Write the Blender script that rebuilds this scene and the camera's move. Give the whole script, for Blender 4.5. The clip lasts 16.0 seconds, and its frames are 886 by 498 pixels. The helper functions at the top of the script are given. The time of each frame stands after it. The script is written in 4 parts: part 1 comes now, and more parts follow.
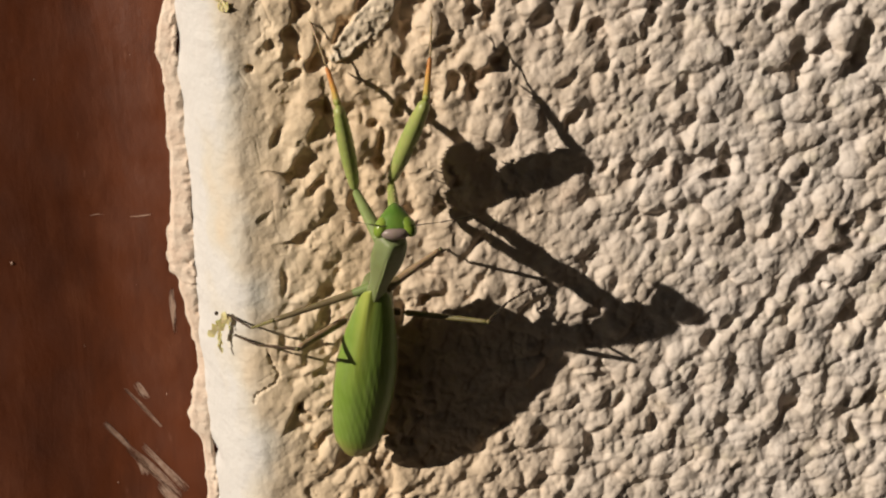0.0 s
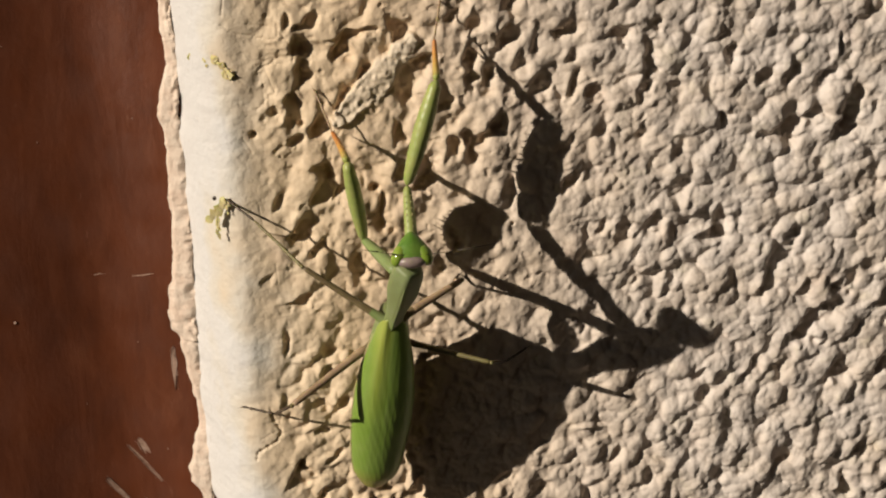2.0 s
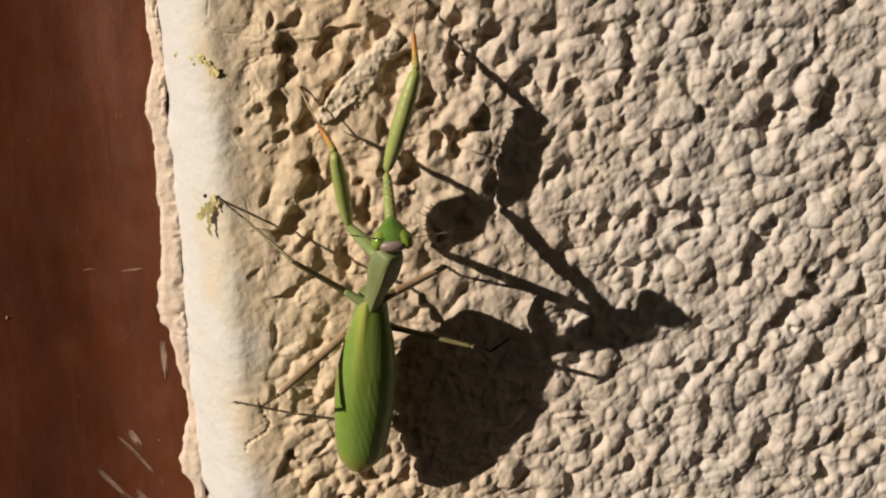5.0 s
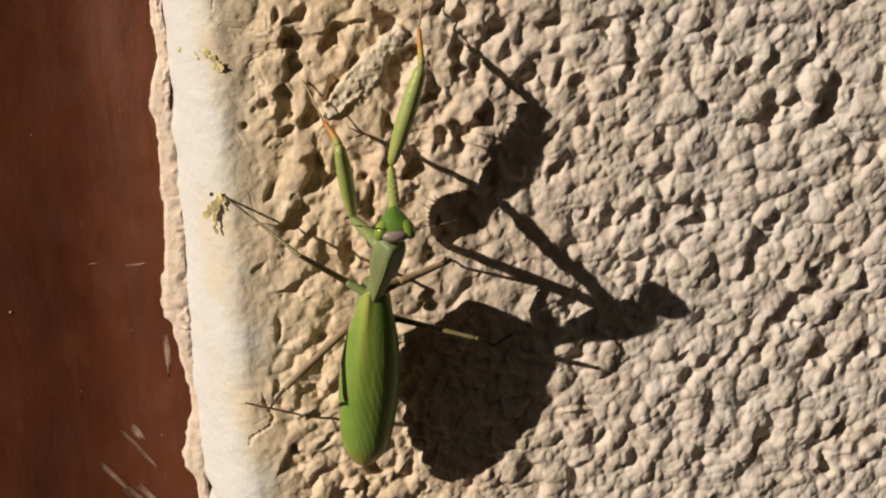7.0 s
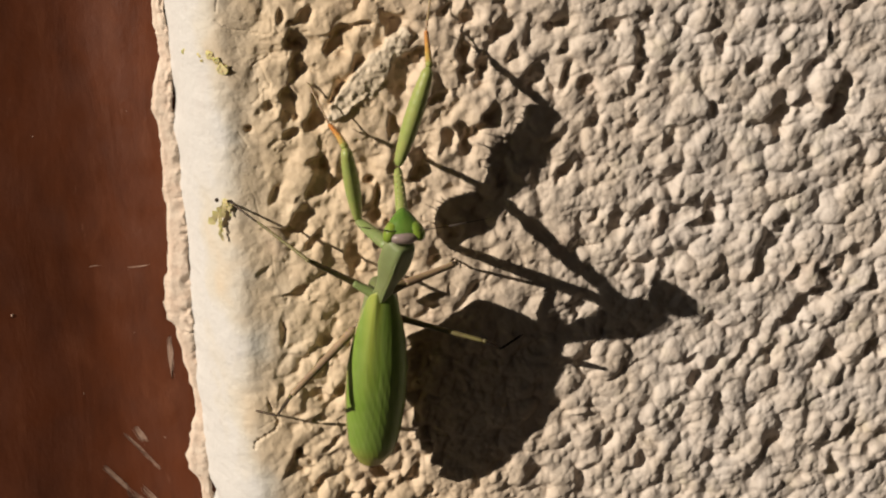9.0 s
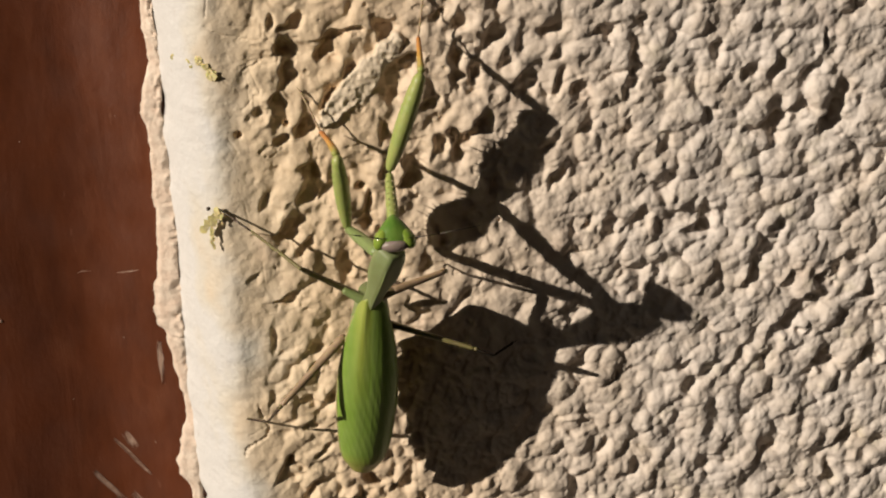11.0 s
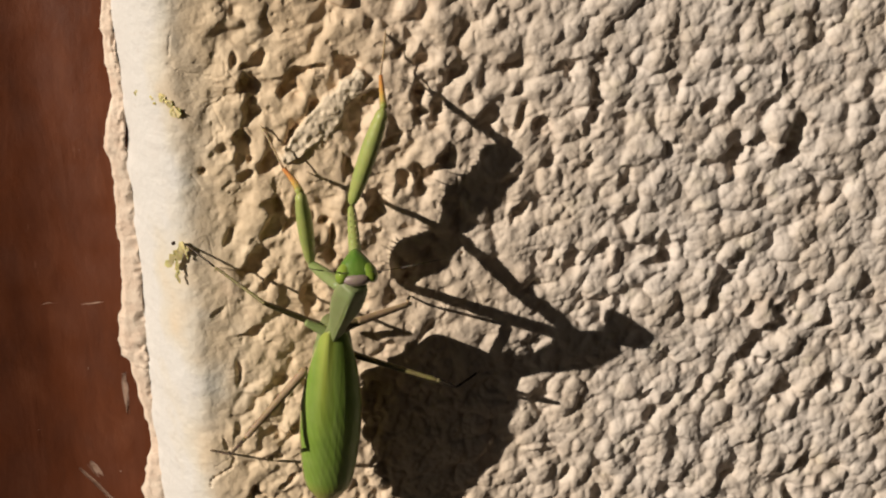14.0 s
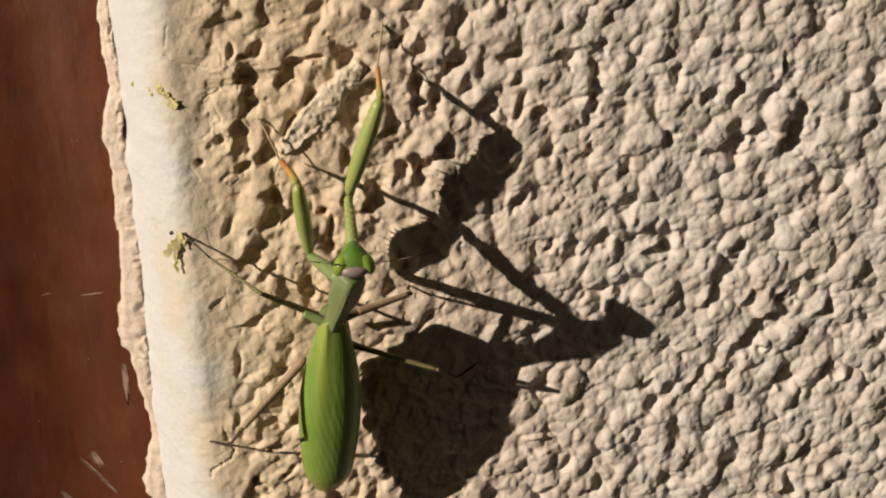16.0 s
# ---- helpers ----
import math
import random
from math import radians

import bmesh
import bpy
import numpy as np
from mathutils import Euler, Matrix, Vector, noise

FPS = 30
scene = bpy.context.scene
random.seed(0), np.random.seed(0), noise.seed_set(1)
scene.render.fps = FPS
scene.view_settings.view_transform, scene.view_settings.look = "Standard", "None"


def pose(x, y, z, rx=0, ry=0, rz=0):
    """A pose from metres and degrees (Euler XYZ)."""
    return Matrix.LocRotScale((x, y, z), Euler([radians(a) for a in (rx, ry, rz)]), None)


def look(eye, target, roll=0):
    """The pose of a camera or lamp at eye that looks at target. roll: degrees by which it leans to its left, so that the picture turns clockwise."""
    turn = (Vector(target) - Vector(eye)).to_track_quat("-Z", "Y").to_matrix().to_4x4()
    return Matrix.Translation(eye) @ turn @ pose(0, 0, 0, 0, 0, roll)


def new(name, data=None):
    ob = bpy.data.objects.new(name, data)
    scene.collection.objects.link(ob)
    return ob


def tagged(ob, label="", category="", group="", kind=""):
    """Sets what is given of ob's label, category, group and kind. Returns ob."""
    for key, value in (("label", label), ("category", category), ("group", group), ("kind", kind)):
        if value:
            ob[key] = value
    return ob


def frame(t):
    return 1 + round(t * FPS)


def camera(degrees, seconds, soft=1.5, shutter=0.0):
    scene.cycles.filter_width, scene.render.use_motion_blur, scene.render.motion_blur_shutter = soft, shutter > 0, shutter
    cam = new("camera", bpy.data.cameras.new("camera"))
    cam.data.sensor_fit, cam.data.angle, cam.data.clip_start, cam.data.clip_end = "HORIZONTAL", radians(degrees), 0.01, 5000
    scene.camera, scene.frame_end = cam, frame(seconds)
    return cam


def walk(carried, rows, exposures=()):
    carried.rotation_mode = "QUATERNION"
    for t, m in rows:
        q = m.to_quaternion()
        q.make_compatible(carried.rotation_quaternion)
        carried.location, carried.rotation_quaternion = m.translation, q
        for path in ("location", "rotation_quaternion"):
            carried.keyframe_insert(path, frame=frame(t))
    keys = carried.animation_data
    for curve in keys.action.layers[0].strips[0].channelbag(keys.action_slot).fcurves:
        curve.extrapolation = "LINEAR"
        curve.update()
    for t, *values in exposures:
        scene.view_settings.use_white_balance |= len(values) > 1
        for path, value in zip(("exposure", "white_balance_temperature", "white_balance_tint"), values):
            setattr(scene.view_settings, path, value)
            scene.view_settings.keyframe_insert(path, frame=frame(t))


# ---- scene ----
MM = 0.001

# ---- camera ----
CAMERA_ROWS = (
    (0, -1.7, -359.5, 111.7, -3.7, -8.1, -3.9, -2.79),
    (0.5, -1.1, -361.7, 115.0, -1.6, -10.3, -0.9, -2.77),
    (1, -4.4, -364.0, 116.5, -2.2, -12.0, 2.4, -2.83),
    (1.1, -6.1, -363.5, 117.0, -3.4, -11.6, 2.5, -2.82),
    (1.2, -7.3, -362.9, 118.3, -4.1, -11.3, 3.4, -2.81),
    (1.3, -8.0, -362.4, 119.6, -4.3, -10.9, 4.2, -2.79),
    (1.4, -7.9, -361.9, 121.4, -3.8, -10.5, 5.4, -2.78),
    (1.5, -7.2, -361.4, 122.3, -2.5, -10.2, 6.0, -2.77),
    (2, -9.2, -362.0, 125.9, -3.3, -10.5, 10.5, -2.73),
    (2.5, -11.0, -362.5, 129.6, -3.5, -11.4, 13.2, -2.76),
    (3, -9.4, -367.6, 123.6, -2.2, -15.9, 9.1, -2.83),
    (3.5, -8.3, -369.8, 124.2, -1.4, -18.2, 9.3, -2.84),
    (4, -6.8, -367.8, 126.2, -0.6, -16.6, 9.9, -3.03),
    (6.5, -11.6, -369.6, 129.8, -0.2, -19.1, 11.6, -2.87),
    (7, -11.4, -369.4, 128.8, -1.2, -19.0, 10.5, -2.90),
    (7.5, -12.0, -368.9, 130.1, -1.2, -19.8, 8.0, -2.78),
    (8, -10.9, -366.3, 134.3, -1.0, -17.6, 10.8, -3.02),
    (8.5, -14.5, -364.5, 134.1, -3.1, -16.0, 10.4, -3.00),
    (11, -13.1, -357.2, 140.2, -0.7, -11.0, 10.3, -3.00),
    (11.5, -10.4, -357.0, 138.9, 1.3, -10.7, 9.0, -3.28),
    (12, -9.8, -358.5, 138.6, 3.1, -11.8, 10.1, -3.18),
    (12.5, -9.1, -358.5, 141.0, 4.3, -12.4, 10.9, -3.38),
    (13, -11.0, -357.8, 143.9, 4.9, -12.4, 12.3, -3.17),
    (13.5, -9.8, -357.9, 144.4, 6.0, -12.2, 13.5, -3.17),
    (14, -12.9, -356.2, 151.3, 7.3, -11.7, 17.8, -2.74),
    (14.5, -11.3, -356.8, 148.9, 7.9, -11.8, 16.7, -2.76),
    (15, -10.9, -356.5, 150.9, 7.2, -11.9, 17.2, -2.94),
    (15.5, -10.0, -355.1, 153.3, 7.7, -11.8, 16.6, -2.96),
    (16, -9.7, -353.7, 153.9, 7.5, -11.0, 15.5, -3.08))

cam = camera(28.0, 16.0, soft=2.1)
walk(cam, [(t, look((x * MM, y * MM, z * MM), (a * MM, b * MM, c * MM), roll)) for t, x, y, z, a, b, c, roll in CAMERA_ROWS],
     exposures=((0.0, 0.0), (16.0, 0.0)))

# ---- light ----
SUN_WAY = Vector((2.0, 1.0, -1.05)).normalized()
sun = new("sun", bpy.data.lights.new("sun", "SUN"))
sun.data.energy, sun.data.angle, sun.data.color = 4.9, radians(0.55), (1.0, 0.885, 0.75)
sun.matrix_world = look((-2.0, -1.0, 1.05), (0, 0, 0))
world = bpy.data.worlds.new("sky")
scene.world = world
world.use_nodes = True
sky = world.node_tree.nodes.new("ShaderNodeTexSky")
sky.sky_type, sky.sun_disc = "NISHITA", False
sky.sun_elevation, sky.sun_rotation = math.asin(-SUN_WAY.z), math.atan2(-SUN_WAY.x, -SUN_WAY.y)
world.node_tree.nodes["Background"].inputs["Strength"].default_value = 0.0045
world.node_tree.links.new(sky.outputs[0], world.node_tree.nodes["Background"].inputs["Color"])


# ---- materials ----
class Nodes:
    """A small helper round one node material."""

    def __init__(self, name, rough=0.6, specular=0.4):
        self.mat = bpy.data.materials.new(name)
        self.mat.use_nodes = True
        self.tree = self.mat.node_tree
        self.bsdf = self.tree.nodes["Principled BSDF"]
        self.bsdf.inputs["Roughness"].default_value = rough
        self.bsdf.inputs["Specular IOR Level"].default_value = specular
        self.coord = self.tree.nodes.new("ShaderNodeTexCoord").outputs["Object"]

    def put(self, socket, value):
        if isinstance(value, bpy.types.NodeSocket):
            self.tree.links.new(value, socket)
        elif value is not None:
            socket.default_value = value

    def scaled(self, x, y, z, rotate=(0, 0, 0)):
        n = self.tree.nodes.new("ShaderNodeMapping")
        self.put(n.inputs["Vector"], self.coord)
        n.inputs["Scale"].default_value = (x, y, z)
        n.inputs["Rotation"].default_value = rotate
        return n.outputs[0]

    def noise(self, scale, detail=4.0, rough=0.55, vector=None, distort=0.0):
        n = self.tree.nodes.new("ShaderNodeTexNoise")
        self.put(n.inputs["Vector"], vector or self.coord)
        n.inputs["Scale"].default_value, n.inputs["Detail"].default_value = scale, detail
        n.inputs["Roughness"].default_value, n.inputs["Distortion"].default_value = rough, distort
        return n.outputs[0]

    def ramp(self, value, *stops):
        n = self.tree.nodes.new("ShaderNodeValToRGB")
        self.put(n.inputs[0], value)
        while len(n.color_ramp.elements) < len(stops):
            n.color_ramp.elements.new(0.5)
        for e, (at, colour) in zip(n.color_ramp.elements, stops):
            e.position, e.color = at, (*colour, 1) if isinstance(colour, tuple) else (colour, colour, colour, 1)
        return n.outputs[0]

    def mix(self, factor, a, b, blend="MIX"):
        n = self.tree.nodes.new("ShaderNodeMix")
        n.data_type, n.blend_type = "RGBA", blend
        for socket, value in ((n.inputs[0], factor), (n.inputs[6], a), (n.inputs[7], b)):
            self.put(socket, (*value, 1) if isinstance(value, tuple) else value)
        return n.outputs[2]

    def maths(self, operation, a, b=0.0):
        n = self.tree.nodes.new("ShaderNodeMath")
        n.operation = operation
        self.put(n.inputs[0], a), self.put(n.inputs[1], b)
        return n.outputs[0]

    def axis(self, name, low, high):
        """0 to 1 along one object axis between low and high metres."""
        split = self.tree.nodes.new("ShaderNodeSeparateXYZ")
        self.put(split.inputs[0], self.coord)
        n = self.tree.nodes.new("ShaderNodeMapRange")
        self.put(n.inputs[0], split.outputs[name])
        n.inputs[1].default_value, n.inputs[2].default_value = low, high
        return n.outputs[0]

    def attribute(self, name):
        n = self.tree.nodes.new("ShaderNodeAttribute")
        n.attribute_name = name
        return n.outputs["Color"], n.outputs["Fac"]

    def bump(self, height, metres, strength=1.0):
        n = self.tree.nodes.new("ShaderNodeBump")
        self.put(n.inputs["Height"], height)
        n.inputs["Distance"].default_value, n.inputs["Strength"].default_value = metres, strength
        self.put(n.inputs["Normal"], self.last if hasattr(self, "last") else None)
        self.last = n.outputs[0]
        self.tree.links.new(self.last, self.bsdf.inputs["Normal"])

    def colour(self, value):
        self.put(self.bsdf.inputs["Base Color"], (*value, 1) if isinstance(value, tuple) else value)
        return self.mat


def stucco_material():
    n = Nodes("painted_stucco", rough=0.62, specular=0.3)
    along = n.maths("ADD", n.axis("X", -0.075, 0.075), n.maths("MULTIPLY", n.maths("SUBTRACT", n.noise(45, 3), 0.5), 0.24))
    base = n.ramp(along, (0.145, (0.61, 0.595, 0.57)), (0.178, (0.60, 0.56, 0.485)), (0.215, (0.635, 0.53, 0.395)), (0.25, (0.68, 0.548, 0.385)), (0.36, (0.67, 0.518, 0.35)), (0.58, (0.645, 0.543, 0.44)), (0.85, (0.635, 0.57, 0.51)))
    base = n.mix(n.maths("MULTIPLY", n.attribute("flake")[1], 0.8), base, (0.70, 0.61, 0.48))
    rust = n.ramp(n.noise(70, 3, 0.5), (0.62, 0.0), (0.78, 1.0))
    base = n.mix(n.maths("MULTIPLY", n.maths("MULTIPLY", rust, n.axis("X", -0.054, -0.040)), 0.35), base, (0.56, 0.40, 0.31))
    stain = n.ramp(n.noise(95, 5, 0.6), (0.42, 0.0), (0.72, 1.0))
    base = n.mix(n.maths("MULTIPLY", n.maths("MULTIPLY", stain, n.axis("X", -0.054, -0.040)), 0.35), base, (0.50, 0.37, 0.23))
    grime = n.ramp(n.noise(420, 4, 0.7), (0.60, 0.0), (0.78, 1.0))
    base = n.mix(n.maths("MULTIPLY", grime, 0.3), base, (0.36, 0.27, 0.19))
    moss = n.maths("MULTIPLY", n.ramp(n.noise(130, 4, 0.65, n.scaled(1, 1, 1, (0, 0.6, 0))), (0.56, 0.0), (0.74, 1.0)), n.axis("X", 0.015, 0.05))
    base = n.mix(n.maths("MULTIPLY", moss, 0.4), base, (0.50, 0.46, 0.30))
    n.bump(n.noise(1500, 4, 0.65), 0.00006)
    n.bump(n.noise(800, 4, 0.65), 0.00012)
    n.bump(n.noise(320, 4, 0.55), 0.00035)
    return n.colour(base)


def paint_material(name, colour, dark, rough=0.4):
    n = Nodes(name, rough=rough, specular=0.5)
    grain = n.noise(26, 6, 0.65, n.scaled(1.8, 1, 0.5), 0.6)
    base = n.mix(n.ramp(grain, (0.35, 0.0), (0.7, 1.0)), colour, dark)
    base = n.mix(n.maths("MULTIPLY", n.ramp(n.noise(28, 4), (0.4, 0.0), (0.75, 1.0)), 0.5), base, (0.16, 0.045, 0.018))
    blotch = n.noise(95, 4, 0.55, n.scaled(1.5, 1, 0.5), 0.5)
    base = n.mix(n.maths("MULTIPLY", n.ramp(blotch, (0.50, 0.0), (0.72, 1.0)), 0.4), base, (0.05, 0.015, 0.007))
    base = n.mix(n.maths("MULTIPLY", n.ramp(blotch, (0.28, 1.0), (0.44, 0.0)), 0.35), base, (0.21, 0.075, 0.036))
    brush = n.ramp(n.noise(90, 4, 0.6, n.scaled(2.6, 1, 0.16), 0.5), (0.55, 0.0), (0.8, 1.0))
    base = n.mix(n.maths("MULTIPLY", brush, 0.28), base, (0.20, 0.075, 0.04))
    worn = n.ramp(n.noise(160, 5, 0.7, n.scaled(1.6, 1, 0.5)), (0.66, 0.0), (0.74, 1.0))
    base = n.mix(n.maths("MULTIPLY", worn, 0.3), base, (0.28, 0.14, 0.09))
    n.put(n.bsdf.inputs["Roughness"], n.ramp(n.noise(120, 4), (0.3, 0.34), (0.7, 0.52)))
    n.bump(n.noise(60, 6, 0.65, n.scaled(2.2, 1, 0.5), 0.5), 0.00022)
    n.bump(n.noise(500, 3, 0.6), 0.00008)
    return n.colour(base)


def chitin_material(name, colour, other, rough=0.38, scale=260, soft=0.3):
    n = Nodes(name, rough=rough, specular=0.45)
    base = n.mix(n.ramp(n.noise(scale, 4, 0.6), (0.35, 0.0), (0.68, 1.0)), colour, other)
    n.bump(n.noise(scale * 6, 3), 0.00006)
    n.bsdf.inputs["Subsurface Weight"].default_value = soft
    n.bsdf.inputs["Subsurface Radius"].default_value = (0.0006, 0.0009, 0.0003)
    n.bsdf.inputs["Subsurface Scale"].default_value = 1.0
    return n.colour(base)


def plaster_material():
    n = Nodes("bare_filler_plaster", rough=0.85, specular=0.2)
    base = n.mix(n.ramp(n.noise(260, 5, 0.65), (0.35, 0.0), (0.68, 1.0)), (0.72, 0.61, 0.50), (0.62, 0.48, 0.375))
    base = n.mix(n.ramp(n.noise(900, 4, 0.7), (0.60, 0.0), (0.76, 0.6)), base, (0.30, 0.19, 0.12))
    n.bump(n.noise(420, 4, 0.6), 0.0005)
    n.bump(n.noise(1300, 3, 0.6), 0.0002)
    return n.colour(base)


def tibia_material():
    """Yellow-green at the knee, orange towards the claw."""
    n = Nodes("orange_green_chitin", rough=0.4, specular=0.4)
    along = n.maths("ADD", n.axis("Z", 0.0, 0.010), n.maths("MULTIPLY", n.maths("SUBTRACT", n.noise(500, 3), 0.5), 0.35))
    base = n.ramp(along, (0.0, (0.30, 0.33, 0.08)), (0.2, (0.45, 0.33, 0.09)), (0.5, (0.56, 0.30, 0.07)), (0.9, (0.50, 0.20, 0.06)))
    base = n.mix(n.ramp(n.noise(700, 3), (0.5, 0.0), (0.7, 0.5)), base, (0.26, 0.17, 0.07))
    n.bump(n.noise(1500, 3), 0.0001)
    n.bsdf.inputs["Subsurface Weight"].default_value = 0.3
    n.bsdf.inputs["Subsurface Radius"].default_value = (0.0008, 0.0006, 0.0003)
    return n.colour(base)


STUCCO = stucco_material()
BROWN = paint_material("brown_gloss_paint", (0.134, 0.038, 0.0138), (0.073, 0.0205, 0.0086))
PLASTER = plaster_material()
SCRATCH = chitin_material("scratched_paint", (0.50, 0.35, 0.27), (0.32, 0.19, 0.13), 0.7, 900, 0.0)
HEADGREEN = chitin_material("bright_green_chitin", (0.095, 0.20, 0.028), (0.15, 0.25, 0.045), 0.22)
GREYGREEN = chitin_material("grey_green_chitin", (0.205, 0.25, 0.105), (0.18, 0.205, 0.08), 0.5)
MARGIN = chitin_material("pale_wing_margin", (0.42, 0.36, 0.20), (0.36, 0.34, 0.14), 0.5)
FEMUR = chitin_material("olive_green_chitin", (0.28, 0.34, 0.10), (0.36, 0.38, 0.12), 0.4, 180)
COXA = chitin_material("muted_green_chitin", (0.215, 0.275, 0.10), (0.19, 0.24, 0.085), 0.45)
ORANGE = tibia_material()
MIDLEG = chitin_material("olive_brown_leg_chitin", (0.19, 0.145, 0.07), (0.13, 0.095, 0.045), 0.5)
LEG = chitin_material("brown_leg_chitin", (0.40, 0.285, 0.175), (0.27, 0.18, 0.105), 0.5)
# dark brown of feet and spurs; also painted shade on the right hind tibia
DARK_SHADED_LEG = chitin_material("dark_and_shaded_leg_chitin", (0.06, 0.036, 0.018), (0.04, 0.024, 0.012), 0.5)
OLIVE = chitin_material("brownish_green_leg_chitin", (0.19, 0.165, 0.06), (0.13, 0.105, 0.042), 0.5)
DARK = chitin_material("dark_chitin", (0.05, 0.03, 0.016), (0.03, 0.02, 0.012), 0.5)
EYE = chitin_material("green_compound_eye", (0.24, 0.32, 0.05), (0.17, 0.27, 0.035), 0.14)
FACE = chitin_material("greyish_mauve_face_chitin", (0.34, 0.26, 0.235), (0.25, 0.20, 0.17), 0.32)
DEBRIS = chitin_material("dry_yellow_fluff", (0.70, 0.63, 0.32), (0.58, 0.50, 0.22), 0.9)
# for the added unseen surfaces, dark so that little light bounces back
UNSEEN_DARK = chitin_material("unseen_dark_matte", (0.045, 0.034, 0.024), (0.03, 0.023, 0.016), 0.95, 6, 0.0)


# ---- building helpers ----
def part(name, bm, material, parent=None, label="", smooth=True):
    data = bpy.data.meshes.new(name)
    bmesh.ops.recalc_face_normals(bm, faces=bm.faces)
    bm.to_mesh(data)
    bm.free()
    if smooth:
        data.polygons.foreach_set("use_smooth", [True] * len(data.polygons))
    data.materials.append(material)
    ob = new(name, data)
    ob.parent = parent
    return tagged(ob, label) if label else ob


def tube(bm, rings, sides=12, caps=True):
    """Rings of (centre, half width x, half width y) along z-ish paths; all rings lie across z. Millimetres."""
    loops = []
    for (cx, cy, cz), rx, ry in rings:
        loops.append([bm.verts.new(((cx + rx * math.cos(a)) * MM, (cy + ry * math.sin(a)) * MM, cz * MM)) for a in (2 * math.pi * i / sides for i in range(sides))])
    for lo, hi in zip(loops, loops[1:]):
        for i in range(sides):
            bm.faces.new((lo[i], lo[(i + 1) % sides], hi[(i + 1) % sides], hi[i]))
    if caps:
        bm.faces.new(list(reversed(loops[0])))
        bm.faces.new(loops[-1])
    return bm


def spindle(length, profile, flat=1.0, bend=0.0, sides=12, steps=22):
    """A limb segment along +z from 0: profile maps 0..1 to a half width; x is the wide axis, flat scales y."""
    bm = bmesh.new()
    rings = []
    for i in range(steps + 1):
        u = i / steps
        r = profile(u)
        r *= math.sqrt(min(1.0, (u + 0.004) / 0.05)) * math.sqrt(min(1.0, (1.004 - u) / 0.05))
        rings.append(((bend * math.sin(math.pi * u), 0, length * u), max(r, 0.02), max(r * flat, 0.02)))
    return tube(bm, rings, sides)


def cone(bm, foot, tip, radius, sides=5):
    foot, tip = Vector(foot), Vector(tip)
    turn = (tip - foot).to_track_quat("Z", "Y").to_matrix()
    ring = [bm.verts.new((foot + turn @ Vector((radius * math.cos(a), radius * math.sin(a), 0))) * MM) for a in (2 * math.pi * i / sides for i in range(sides))]
    top = bm.verts.new(tip * MM)
    for i in range(sides):
        bm.faces.new((ring[i], ring[(i + 1) % sides], top))
    bm.faces.new(list(reversed(ring)))


def between(a, b, side=(0, 1, 0)):
    """The pose of a segment that starts at a and points to b (millimetres), its wide axis towards side."""
    a, b = Vector(a), Vector(b)
    z = (b - a).normalized()
    x = Vector(side)
    x = (x - z * x.dot(z)).normalized()
    y = z.cross(x)
    m = Matrix((x, y, z)).transposed().to_4x4()
    m.translation = a * MM
    return m


# ---- the rendered wall, its worn edge and the door frame ----
def lattice(rng, nx, nz, cell):
    """Smooth value noise on an nx by nz grid, cells of that many steps."""
    gx, gz = int(nx / cell) + 3, int(nz / cell) + 3
    g = rng.random((gz, gx)) - 0.5
    x, z = np.arange(nx) / cell, np.arange(nz) / cell
    xi, zi = x.astype(int), z.astype(int)
    fx, fz = x - xi, z - zi
    fx, fz = fx * fx * (3 - 2 * fx), (fz * fz * (3 - 2 * fz))[:, None]
    top = g[zi][:, xi] * (1 - fx) + g[zi][:, xi + 1] * fx
    low = g[zi + 1][:, xi] * (1 - fx) + g[zi + 1][:, xi + 1] * fx
    return top * (1 - fz) + low * fz


def lumps(rng, xs, zs, tries, small, large, rise, lean=0.0, apart=0.62, stretched=(1.0, 1.5)):
    """Rounded lumps of plaster that lie side by side: the upper envelope of soft ellipses on the grid. Millimetres."""
    field = np.zeros((len(zs), len(xs)))
    cells, size = {}, 2 * large
    for u in np.sort(rng.random(tries))[::-1]:
        r = small + (large - small) * u**2.0
        cx, cz = rng.uniform(xs[0], xs[-1]), rng.uniform(zs[0], zs[-1])
        i, k = int(cx // size), int(cz // size)
        if any((cx - x) ** 2 + (cz - z) ** 2 < (apart * (r + q)) ** 2 for p in (-1, 0, 1) for o in (-1, 0, 1) for x, z, q in cells.get((i + p, k + o), ())):
            continue
        cells.setdefault((i, k), []).append((cx, cz, r))
        stretch, turn = rng.uniform(*stretched), rng.normal(lean, 0.45)
        reach = r * stretch * 1.05
        i0, i1 = np.searchsorted(xs, (cx - reach, cx + reach))
        k0, k1 = np.searchsorted(zs, (cz - reach, cz + reach))
        if i1 <= i0 or k1 <= k0:
            continue
        dx, dz = xs[None, i0:i1] - cx, zs[k0:k1, None] - cz
        a = (dx * math.cos(turn) + dz * math.sin(turn)) / (r * stretch)
        b = (-dx * math.sin(turn) + dz * math.cos(turn)) / r
        top = r * rise * rng.uniform(0.5, 1.2) * np.clip(1 - a * a - b * b, 0, None) ** 0.5
        here = field[k0:k1, i0:i1]
        np.maximum(here, top, out=here)
    return field


def softened(f, n):
    """n passes of a small blur."""
    for _ in range(n):
        p = np.pad(f, 1, mode="edge")
        f = (p[:-2, 1:-1] + p[2:, 1:-1] + p[1:-1, :-2] + p[1:-1, 2:] + 2 * f) / 6
    return f


